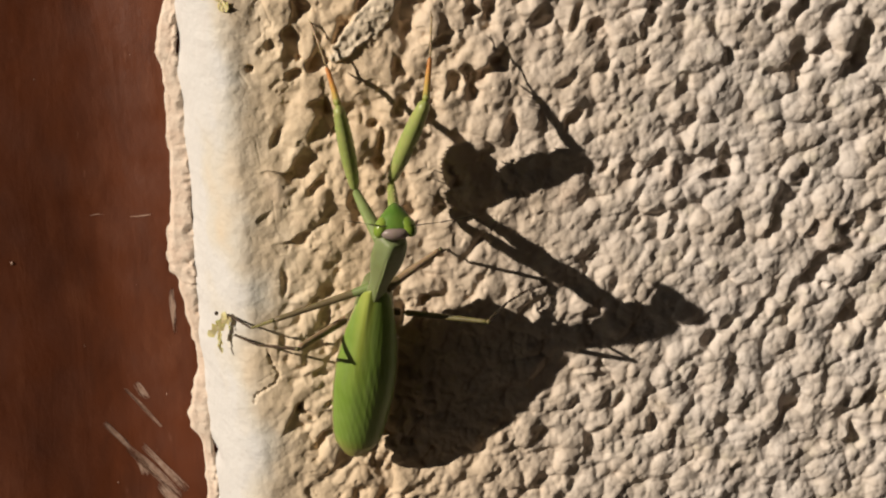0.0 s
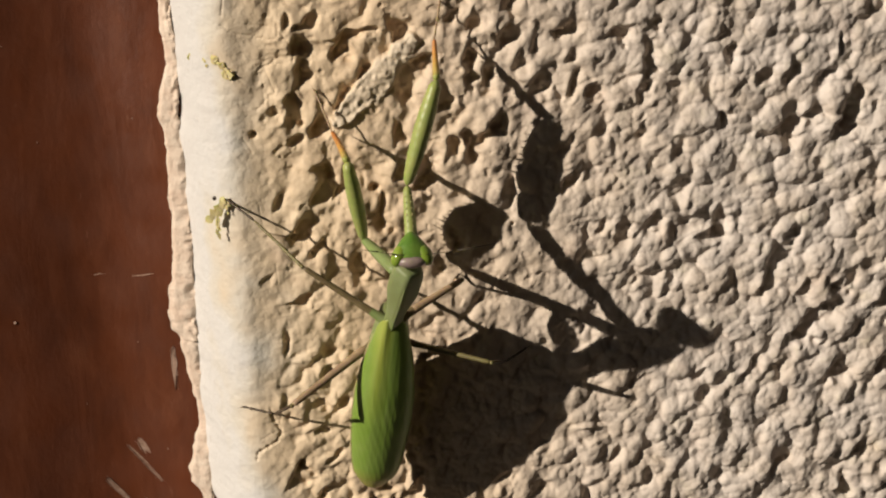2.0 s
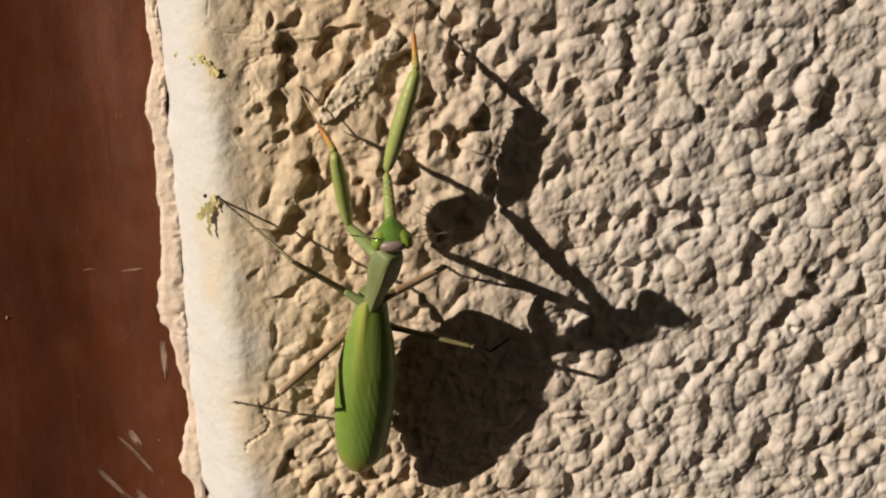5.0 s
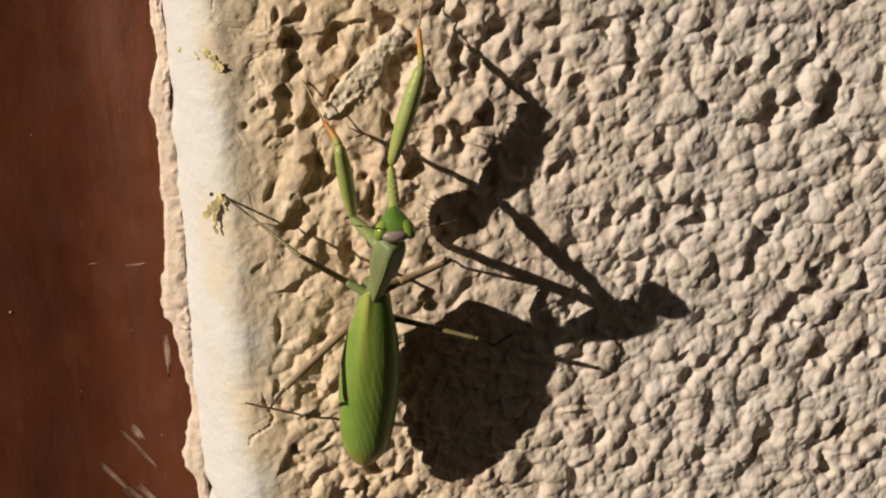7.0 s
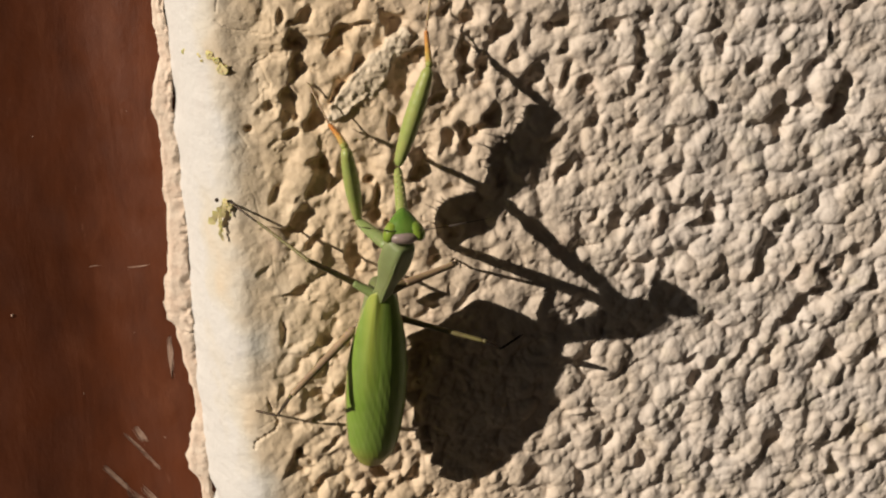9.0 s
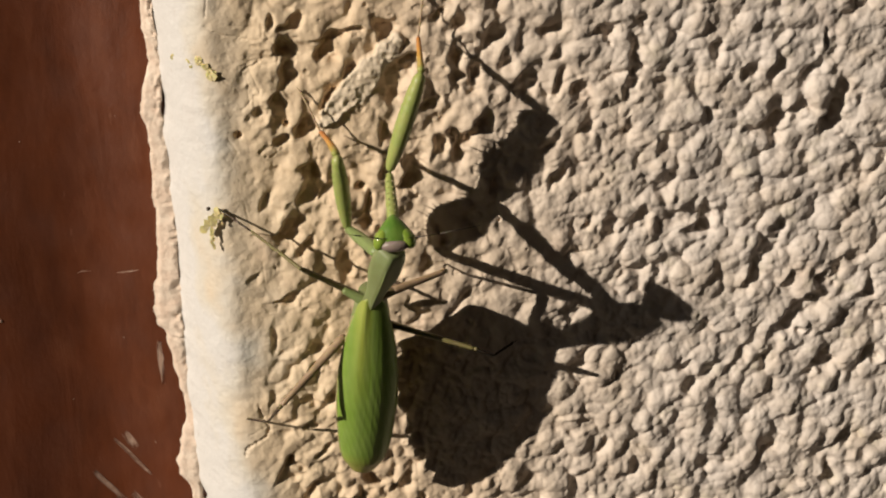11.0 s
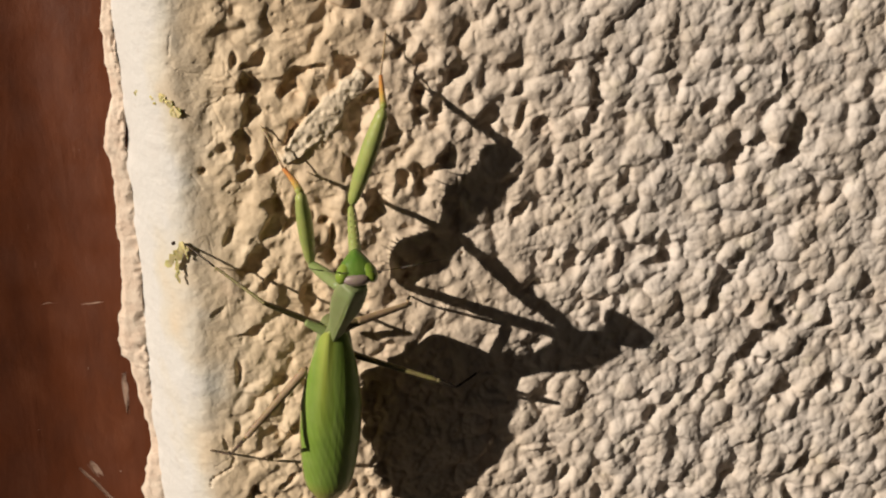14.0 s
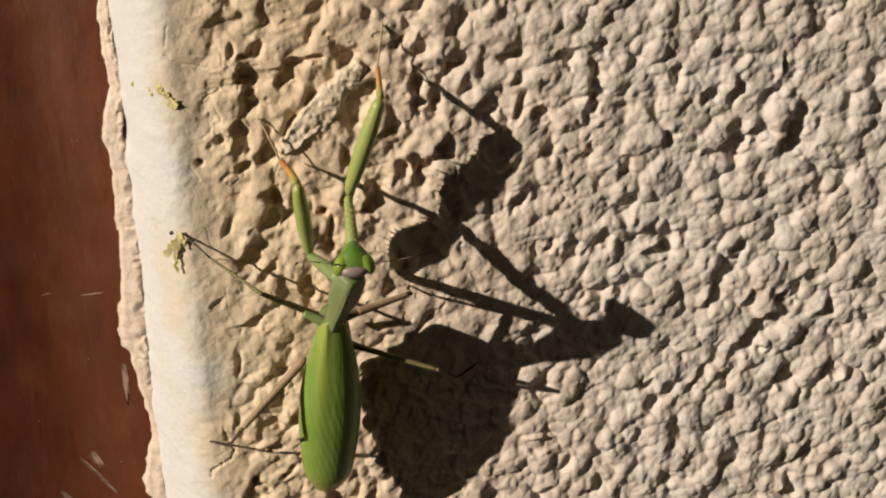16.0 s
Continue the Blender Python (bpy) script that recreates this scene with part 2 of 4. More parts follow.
def warped(f, dx, dz):
    """The field seen through shifted places, so that its shapes turn irregular. Shifts in grid steps."""
    nz, nx = f.shape
    x = np.clip(np.arange(nx)[None, :] + dx, 0, nx - 1.001)
    z = np.clip(np.arange(nz)[:, None] + dz, 0, nz - 1.001)
    xi, zi = x.astype(int), z.astype(int)
    fx, fz = x - xi, z - zi
    return (f[zi, xi] * (1 - fx) + f[zi, xi + 1] * fx) * (1 - fz) + (f[zi + 1, xi] * (1 - fx) + f[zi + 1, xi + 1] * fx) * fz


STEP = 0.22
WALL_X = np.arange(-60.3, 122.0, STEP)
WALL_Z = np.arange(-86.0, 84.0, STEP)
# deep pits in the render, zone by zone: place, half length, half width (millimetres), slant (degrees)
UPPER_PITS = (  # the trowelled render by the worn edge, upper part
    (-33.5, 57.5, 1.7, 0.7, 75), (-28.8, 57.6, 2.7, 0.7, 30), (-30.9, 52.6, 2.2, 1.0, 80), (-30.4, 47.1, 3.0, 1.2, 70), (-33.6, 41.5, 1.1, 1.0, 60), (-37.4, 38.7, 1.4, 1.1, 30),
    (-22.5, 51.5, 2.0, 1.1, 75), (-18.1, 46.4, 1.9, 1.2, 75), (-19.0, 54.5, 4.2, 0.6, 5), (-10.4, 55.6, 2.1, 1.4, 90), (-5.8, 47.5, 3.2, 1.2, 30), (-22.0, 40.5, 2.7, 1.0, 85),
    (-27.2, 34.7, 2.5, 1.2, 70), (-31.9, 32.2, 1.6, 0.7, 10), (-11.4, 33.4, 2.5, 1.0, 80), (-9.4, 40.4, 1.9, 1.0, 90), (-1.8, 39.4, 2.2, 0.9, 35), (0.7, 57.3, 2.2, 1.2, 40))
MIDDLE_PITS = (  # the same, middle height
    (-28.8, 26.1, 1.5, 1.0, 30), (-27.7, 23.1, 4.7, 1.2, 75), (-32.1, 14.2, 3.5, 1.4, 40), (-37.2, 19.6, 2.2, 0.7, 70), (-17.6, 21.6, 1.0, 0.7, 60), (-16.0, 17.7, 3.0, 0.7, 80),
    (-16.3, 12.6, 1.9, 1.4, 60), (-24.7, 20.8, 2.0, 0.7, 60), (-37.2, 11.3, 3.1, 0.7, 15), (-30.1, 8.3, 2.5, 0.7, 45), (-21.2, 4.3, 2.5, 1.5, 100), (-11.9, 24.4, 3.1, 0.7, 75),
    (-6.9, 23.5, 3.5, 1.4, 75), (-0.3, 9.7, 1.7, 1.0, 90), (-40.8, 1.8, 1.7, 0.9, 30), (-35.1, -3.4, 2.7, 0.7, 20), (-30.2, -15.1, 2.5, 1.0, 50), (-29.8, -20.8, 2.2, 1.0, 60))
UNDER_PITS = (  # lower down beside the edge
    (-38.1, -12.2, 3.0, 0.5, 85), (-39.0, -26.3, 1.7, 0.7, 90), (-36.4, -42.1, 1.5, 1.2, 60), (-38.7, -46.5, 2.5, 0.7, 60), (-31.9, -33.2, 2.0, 0.9, 60), (-29.2, -39.7, 2.2, 0.7, 50),
    (-32.1, -27.1, 1.7, 1.0, 40), (-31.8, -49.3, 1.7, 0.6, 40), (-23.1, -52.8, 2.7, 1.0, 20), (-18.9, -47.8, 1.2, 1.1, 60), (-12.3, -49.7, 3.0, 1.0, 45), (-26.4, -27.4, 1.2, 1.0, 60),
    (-8.9, -53.7, 2.5, 0.7, 40))
CENTRE_PITS = (  # where the smooth render turns rough
    (5.6, 56.2, 1.7, 1.1, 70), (12.1, 52.8, 2.2, 1.2, 60), (4.6, 45.1, 3.7, 1.1, 85), (8.1, 43.7, 3.7, 1.1, 80), (14.9, 47.5, 2.7, 1.0, 60), (24.2, 53.0, 2.0, 1.1, 20),
    (25.8, 47.5, 1.5, 0.7, 60), (18.5, 42.2, 1.9, 1.1, 40), (26.0, 42.0, 2.5, 0.6, 65), (31.0, 39.7, 1.7, 1.5, 60), (9.1, 33.8, 3.7, 1.1, 60), (3.6, 31.9, 1.1, 0.9, 0),
    (-0.5, 28.8, 3.2, 1.0, 75), (4.7, 28.4, 2.7, 0.9, 65), (11.6, 19.9, 2.0, 1.0, 60), (24.4, 20.3, 2.2, 0.9, 60), (31.0, 31.3, 1.7, 0.9, 50), (31.5, 10.3, 2.2, 1.1, 60))
RIGHT_PITS = (  # the rough render, upper part
    (35.5, 51.2, 2.7, 1.1, 20), (41.7, 43.6, 4.5, 1.1, 80), (42.7, 53.2, 1.5, 1.2, 40), (39.9, 31.4, 2.2, 1.0, 50), (59.3, 47.4, 1.7, 1.2, 30), (56.9, 33.5, 1.5, 1.1, 60),
    (65.9, 41.2, 1.7, 1.1, 20), (71.3, 41.8, 2.5, 0.9, 65), (69.6, 29.4, 4.0, 1.5, 30), (75.9, 33.0, 2.5, 1.2, 40), (82.1, 46.7, 2.5, 1.2, 80), (79.8, 41.4, 3.1, 1.0, 40),
    (84.9, 34.9, 5.2, 1.5, 80), (83.0, 29.2, 2.7, 1.5, 30), (56.8, 9.5, 2.7, 1.9, 70), (41.3, 10.0, 2.5, 1.2, 40), (53.7, 6.8, 2.2, 1.0, 20), (72.3, 5.9, 2.5, 1.1, 20))
LOWER_PITS = (  # the rough render, lower part
    (67.3, -3.6, 2.7, 1.1, 80), (83.0, -5.9, 3.1, 1.2, 60), (78.7, -12.2, 3.7, 1.2, 35), (75.6, -16.3, 2.2, 1.5, 20), (92.5, -9.1, 2.5, 0.9, 50), (74.9, -5.4, 1.7, 1.0, 60),
    (64.2, -23.4, 4.3, 0.7, 60), (70.0, -24.5, 1.2, 1.1, 60), (82.7, -27.3, 2.2, 1.1, 80), (92.9, -25.3, 1.7, 1.2, 40), (52.8, -29.8, 1.5, 1.2, 60), (32.7, -43.5, 1.7, 0.7, 60),
    (40.4, -49.6, 1.9, 0.7, 50), (84.5, -54.7, 1.5, 1.1, 40), (88.2, -45.7, 3.7, 0.7, 45), (70.1, -47.6, 2.7, 0.6, 40), (52.2, -25.4, 1.7, 0.7, 45))


def broad(f, mm):
    """The mean of the field over a square of that size."""
    n = int(mm / STEP / 2)
    for axis in (0, 1):
        p = np.pad(f, [(n + 1, n) if a == axis else (0, 0) for a in (0, 1)], mode="edge").cumsum(axis)
        f = (p[2 * n + 1:] - p[:-2 * n - 1]) / (2 * n + 1) if axis == 0 else (p[:, 2 * n + 1:] - p[:, :-2 * n - 1]) / (2 * n + 1)
    return f


def smooth(x, low, high):
    u = np.clip((x - low) / (high - low), 0, 1)
    return u * u * (3 - 2 * u)


def wall_relief():
    """Millimetres towards the street for each point of the wall's grid."""
    rng = np.random.default_rng(7)
    xs, zs = WALL_X, WALL_Z
    nx, nz = len(xs), len(zs)

    def wave(mm):
        return lattice(rng, nx, nz, mm / STEP)

    sx, sz = (2.2 * wave(5.0) + 1.5 * wave(2.2)) / STEP, (2.2 * wave(5.0) + 1.5 * wave(2.2)) / STEP
    large = warped(lumps(rng, xs, zs, 11000, 0.9, 3.4, 0.70, 0.9, 0.40, (1.0, 1.7)), 0.6 * sx, 0.6 * sz)
    small = warped(lumps(rng, xs, zs, 20000, 0.5, 1.3, 0.8, 0.9, 0.42, (1.0, 1.5)), -0.5 * sx, 0.5 * sz)
    # popcorn lumps with rounded tops, smaller ones in the gaps
    rough = softened(0.88 * large + 0.42 * small, 1) + 1.0 * wave(10) + 0.6 * wave(4) + 0.25 * wave(2)
    rough -= 0.9 * smooth(wave(6) + 0.7 * wave(3), 0.24, 0.6)
    # broad trowelled swells that run into each other
    swell = softened(warped(lumps(rng, xs, zs, 2600, 1.6, 5.5, 0.60, 0.95, 0.42, (1.0, 1.8)), 1.5 * sx, 1.5 * sz), 4)
    soft = 0.85 * swell + 0.9 * wave(9) + 0.9 * wave(4.0) + 0.36 * softened(large, 3) + 0.2 * softened(small, 2)
    soft -= 0.8 * smooth(wave(5.5) + 0.6 * wave(2.8), 0.26, 0.62)
    # finger-long lumps low on the wall
    fingers = softened(warped(lumps(rng, xs, zs, 6000, 0.9, 2.6, 0.85, 0.85, 0.42, (1.2, 2.3)), sx, sz), 3) + 0.3 * softened(small, 2) + 0.9 * wave(7) + 0.8 * wave(3.5)
    wander = 16 * wave(24) + 8 * wave(9)
    right = smooth(xs[None, :] + wander + 24 * smooth(-zs[:, None], 2, 34), 10, 34)
    low = smooth(-zs[:, None] + 0.5 * wander + 0.0 * xs[None, :], 4, 20)
    plain = 0.8 * wave(10) + 0.5 * wave(4.5) + 0.2 * wave(1.8)
    left = smooth(xs[None, :] + 0.2 * wander + 2.4 * wave(4) + 1.2 * wave(1.5), -43.5, -35.0)
    soft = (soft - soft.mean()) * (1 - low) + low * (fingers - fingers.mean())
    soft *= 0.82 + 0.18 * smooth(xs[None, :], -34, -18)
    h = plain * (1 - left) + left * (soft * (1 - right) + (rough - rough.mean()) * right)
    even = broad(broad(h, 9), 5)
    h = 0.94 * (h - (0.75 - 0.35 * right) * even)
    # chips and nicks between the lumps
    nick = wave(2.6) + 0.8 * wave(1.2)
    h -= left * (0.26 * (1 - 0.7 * right) * smooth(nick, 0.36, 0.52) + (0.18 - 0.07 * right) * (wave(1.8) + 0.6 * wave(0.9)))
    # each deep pit lies under the bulge that shades it
    ragged = 1.5 * wave(3.0) + 1.1 * wave(1.3)
    for x, z, a, b, slant in UPPER_PITS + MIDDLE_PITS + UNDER_PITS + CENTRE_PITS + RIGHT_PITS + LOWER_PITS:
        c, s = math.cos(radians(slant)), math.sin(radians(slant))
        dx, dz = xs[None, :] - x + 0.8 * sx * STEP, zs[:, None] - z + 0.8 * sz * STEP
        i0, i1 = np.searchsorted(xs, (x - 9, x + 9))
        k0, k1 = np.searchsorted(zs, (z - 9, z + 9))
        near = slice(k0, k1), slice(i0, i1)
        dx, dz = dx[near], dz[near]
        across = dz * c - dx * s - 0.35 * b
        d = ((dx * c + dz * s) / (1.05 * a)) ** 2 + (across / np.where(across < 0, 2.1 * b, 0.8 * b)) ** 2
        bx, bz = dx + 1.7 * b, dz - 0.9 * b
        bulge = ((bx * c + bz * s) / (1.15 * a)) ** 2 + ((bz * c - bx * s) / (1.7 * b)) ** 2
        pit = np.exp(-np.clip(d + ragged[near], 0, None) ** 1.6)
        h[near] += (0.2 + 0.8 * left[near]) * ((0.6 if x < 28 else 0.22) * min(b, 1.3) * np.exp(-bulge) * (1 - pit) - (0.55 + 1.05 * b) * pit)
    # a flaked patch of older paint
    fx, fz = xs[None, :] + 14.5, zs[:, None] - 45.5
    along, across = fx * 0.70 + fz * 0.71, fz * 0.70 - fx * 0.71
    flake = smooth(0.8 * wave(3) + 0.5 * wave(1.5) + 1.0 - ((along / 13.5) ** 2 + (across / 3.0) ** 2), 0.0, 0.25)
    h = h * (1 - 0.75 * flake) + flake * (1.0 + 1.2 * wave(3.6) + 0.8 * wave(1.4) + 0.5 * wave(0.7)) * 0.75
    # fine branching paint cracks where the smooth margin meets the rough render
    for cx, cz, heading, length in ((-43, 52, -0.6, 9), (-40, 49, 0.4, 6), (-39, 47.5, -1.5, 7), (-36, 49, 0.2, 5), (-41, 44, 2.6, 5), (-42, 20, -1.2, 6), (-40.5, -27, -1.5, 8),
                                    (-41, -33, 3.6, 5), (-37, 28, 0.5, 6), (-39, 6, -1.7, 5), (-44, 34, -1.3, 4), (-43, 58, -0.2, 7)):
        x, z = cx, cz
        for _ in range(int(length / 0.16)):
            heading += rng.normal(0, 0.06)
            x, z = x + 0.16 * math.cos(heading), z + 0.16 * math.sin(heading)
            i, k = int((x - xs[0]) / STEP), int((z - zs[0]) / STEP)
            if 3 < i < nx - 4 and 3 < k < nz - 4:
                d = (xs[None, i - 3:i + 4] - x) ** 2 + (zs[k - 3:k + 4, None] - z) ** 2
                h[k - 3:k + 4, i - 3:i + 4] -= 0.07 * np.exp(-d / 0.03)
    crack = np.zeros_like(h)
    for line in (((-42.7, -27.8), (-42.1, -31.1), (-40.8, -33.2), (-41.7, -35.5), (-44.0, -37.0), (-46.4, -38.5), (-46.7, -40.2)),):
        for (x0, z0), (x1, z1) in zip(line, line[1:]):
            drift = 0.0
            for j in range(60):
                drift = 0.95 * drift + rng.normal(0, 0.025)
                deep = 0.16 + 0.10 * math.sin(0.11 * j + 2.1 * z0)
                x, z = x0 + (x1 - x0) * j / 60 + drift, z0 + (z1 - z0) * j / 60
                r = 0.29 + 0.07 * math.sin(0.21 * j + x0)
                i, k = int((x - xs[0]) / STEP), int((z - zs[0]) / STEP)
                near = slice(max(k - 5, 0), k + 6), slice(max(i - 5, 0), i + 6)
                crack[near] = np.maximum(crack[near], (0.15 + 1.9 * max(0.0, deep)) * np.exp(-((xs[None, near[1]] - x) ** 2 + (zs[near[0], None] - z) ** 2) / r**2))
    for line in (((-46.6, 57.8), (-43.9, 56.0), (-39.6, 54.8), (-35.6, 54.5)), ((-39.6, 48.0), (-35.3, 50.8)), ((-38.3, 48.8), (-36.6, 43.9)), ((-40.6, 39.8), (-38.4, 41.8)), ((-34.4, 55.8), (-32.0, 52.0), (-32.3, 49.8)), ((-45.7, 63.6), (-46.3, 59.4))):
        for (x0, z0), (x1, z1) in zip(line, line[1:]):
            drift = 0.0
            for j in range(70):
                drift = 0.97 * drift + rng.normal(0, 0.06)
                x, z = x0 + (x1 - x0) * j / 70, z0 + (z1 - z0) * j / 70 + drift
                i, k = int((x - xs[0]) / STEP), int((z - zs[0]) / STEP)
                if 4 < i < nx - 5 and 4 < k < nz - 5:
                    near = slice(k - 3, k + 4), slice(i - 3, i + 4)
                    crack[near] = np.maximum(crack[near], 0.24 * np.exp(-((xs[None, near[1]] - x) ** 2 + (zs[near[0], None] - z) ** 2) / 0.035))
    h -= crack
    h += 0.10 * wave(1.1) + 0.06 * wave(0.6)
    # small blow holes in the paint
    for x, z, r, deep in ((-41.7, 34.3, 0.75, 1.8), (-31.6, 36.1, 0.6, 1.4), (-17.0, 21.0, 0.55, 1.4), (36.5, 49.0, 0.5, 0.8), (12.0, 12.0, 0.4, 0.8), (3.0, 30.0, 0.6, 1.0)):
        h -= deep * np.exp(-(((xs[None, :] - x) ** 2 + (zs[:, None] - z) ** 2) / r**2) ** 2)
    return h, flake


def corner(x):
    """How far the worn rounded corner falls back at x, in millimetres."""
    return 22.0 * np.clip((-44.5 - x) / 15.9, 0, None) ** 2.0


def sheet(name, xs, zs, ys, material):
    """A grid of points as one mesh. Millimetres."""
    nz, nx = ys.shape
    co = np.empty((nz, nx, 3), np.float32)
    co[..., 0], co[..., 1], co[..., 2] = xs, ys, zs
    n = np.arange(nz * nx).reshape(nz, nx)
    quads = np.stack([n[:-1, :-1], n[:-1, 1:], n[1:, 1:], n[1:, :-1]], -1).reshape(-1, 4)
    data = bpy.data.meshes.new(name)
    data.vertices.add(nz * nx)
    data.vertices.foreach_set("co", (co * MM).ravel())
    data.loops.add(quads.size)
    data.loops.foreach_set("vertex_index", quads.ravel().astype(np.int32))
    data.polygons.add(len(quads))
    data.polygons.foreach_set("loop_start", np.arange(0, quads.size, 4, dtype=np.int32))
    data.polygons.foreach_set("use_smooth", np.ones(len(quads), bool))
    data.update(calc_edges=True)
    data.materials.append(material)
    return new(name, data)


def build_wall():
    relief, flake = wall_relief()
    ys = corner(WALL_X)[None, :] - relief
    ragged = 1.5 * lattice(np.random.default_rng(3), 1, len(WALL_Z), 83) + 0.7 * lattice(np.random.default_rng(4), 1, len(WALL_Z), 31) + 0.16 * lattice(np.random.default_rng(5), 1, len(WALL_Z), 9)
    ragged = ragged + 0.9 * np.exp(-(((WALL_Z + 59.5) / 2.2) ** 2))[:, None]
    xs = np.repeat(WALL_X[None, :], len(WALL_Z), 0)
    edge = np.clip((-54.7 - xs) / 5.6, 0, 1) ** 2
    xs = xs + edge * ragged * 1.8
    wall = sheet("wall_east", xs, WALL_Z[:, None], ys, STUCCO)
    wall.data.attributes.new("flake", "FLOAT", "POINT").data.foreach_set("value", flake.astype(np.float32).ravel())
    tagged(wall, "cream painted rough stucco wall with rounded worn corner", "wall", kind="structure")


def block(name, x0, x1, y0, y1, z0, z1, material, edge=0.0):
    bm = bmesh.new()
    bmesh.ops.create_cube(bm, size=1)
    for v in bm.verts:
        v.co = (((x0, x1)[v.co.x > 0]) * MM, ((y0, y1)[v.co.y > 0]) * MM, ((z0, z1)[v.co.z > 0]) * MM)
    if edge:
        bmesh.ops.bevel(bm, geom=bm.edges[:], offset=edge * MM, segments=3, affect="EDGES")
    return part(name, bm, material, smooth=False)


def board_face(x):
    """Depth of the door frame's face at x, in millimetres; a curve added to darken its left and brighten its right."""
    return 23.0 - 7.0 * float(smooth(np.float64(-74.0 - x), 0.0, 40.0)) - 1.5 * float(smooth(np.float64(x), -80.0, -60.0))


def build_frame():
    bm = bmesh.new()
    face = [(-36.0 - 4.0 * i, board_face(-36.0 - 4.0 * i)) for i in range(40)]
    outline = face + [(-192.0, 75.0), (-36.0, 75.0)]
    loops = [[bm.verts.new((x * MM, y * MM, z * MM)) for x, y in outline] for z in (-1200, 900)]
    n = len(outline)
    for i in range(n):
        bm.faces.new((loops[0][i], loops[0][(i + 1) % n], loops[1][(i + 1) % n], loops[1][i]))
    bm.faces.new(loops[1]), bm.faces.new(list(reversed(loops[0])))
    frame_board = part("door_frame", bm, BROWN)
    tagged(frame_board, "dark red-brown painted door frame, scratched and dusty", "door frame", kind="structure")
    return frame_board


def build_seam():
    """The broken bead of filler between the frame and the wall."""
    rng = np.random.default_rng(11)
    zs = np.arange(-86, 84, 0.3)
    nz, nu = len(zs), 18
    # the bead bulges and thins out along its height: (height, how far it spreads over the frame)
    spread = ((-86, 5.8), (-73, 5.8), (-64, 5.6), (-56.5, 6.3), (-54.5, 7.9), (-51, 8.6), (-47, 7.0), (-43, 6.1), (-35, 5.3), (-25, 6.2), (-17.2, 7.2), (-15.8, 8.3), (-10, 8.4), (3, 7.0), (25, 6.9), (36, 6.6), (43, 5.4), (54, 5.5), (60, 5.1), (84, 5.2))
    wide = np.interp(zs, [z for z, w in spread], [w - 1.4 for z, w in spread]) + 0.8 * lattice(rng, 1, nz, 23)[:, 0] + 0.3 * lattice(rng, 1, nz, 7)[:, 0] + 0.15 * lattice(rng, 1, nz, 2.5)[:, 0]
    high = 1.7 + 1.1 * lattice(rng, 1, nz, 90)[:, 0] + 0.3 * lattice(rng, 1, nz, 34)[:, 0]
    u = np.linspace(0, 1, nu)[None, :]
    right = -58.6 + 1.0 * lattice(rng, 1, nz, 37) + 0.5 * lattice(rng, 1, nz, 13) + 0.25 * lattice(rng, 1, nz, 5)
    xs = right - wide[:, None] * (1 - u)
    crumbly = smooth(u + 0.25 * lattice(rng, nu, nz, 12), 0.5, 0.85)
    swell = smooth(u, 0.0, 0.28) * (0.55 + 0.45 * smooth(u, 0.2, 0.8))
    ys = 21.85 - np.clip(high, 0.7, None)[:, None] * swell - crumbly * (1.6 * lattice(rng, nu, nz, 9) + 1.3 * lattice(rng, nu, nz, 3.1)) - 0.5 * lattice(rng, nu, nz, 14) - 0.3 * lattice(rng, nu, nz, 5)
    groove = smooth(u + 0.18 * lattice(rng, 1, nz, 6), 0.92, 0.99) * smooth(lattice(rng, 1, nz, 31) + 0.7 * lattice(rng, 1, nz, 11), -0.22, 0.2)
    ys = ys * (1 - groove) + 22.9 * groove
    ys += 3.0 * np.exp(-(((zs + 59.5) / 2.6) ** 2))[:, None] * smooth(u, 0.55, 0.8)
    # cross cracks in the bead
    for k in rng.integers(0, nz, 4):
        span = np.exp(-(((zs - zs[k])[:, None] - 0.6 * (u - 0.5)) / 0.22) ** 2)
        ys += 0.55 * span * smooth(u, 0.35, 0.6)
    seam = sheet("filler_bead", xs, zs[:, None], ys, PLASTER)
    tagged(seam, "cracked beige filler bead between frame and wall", "filler", kind="structure")


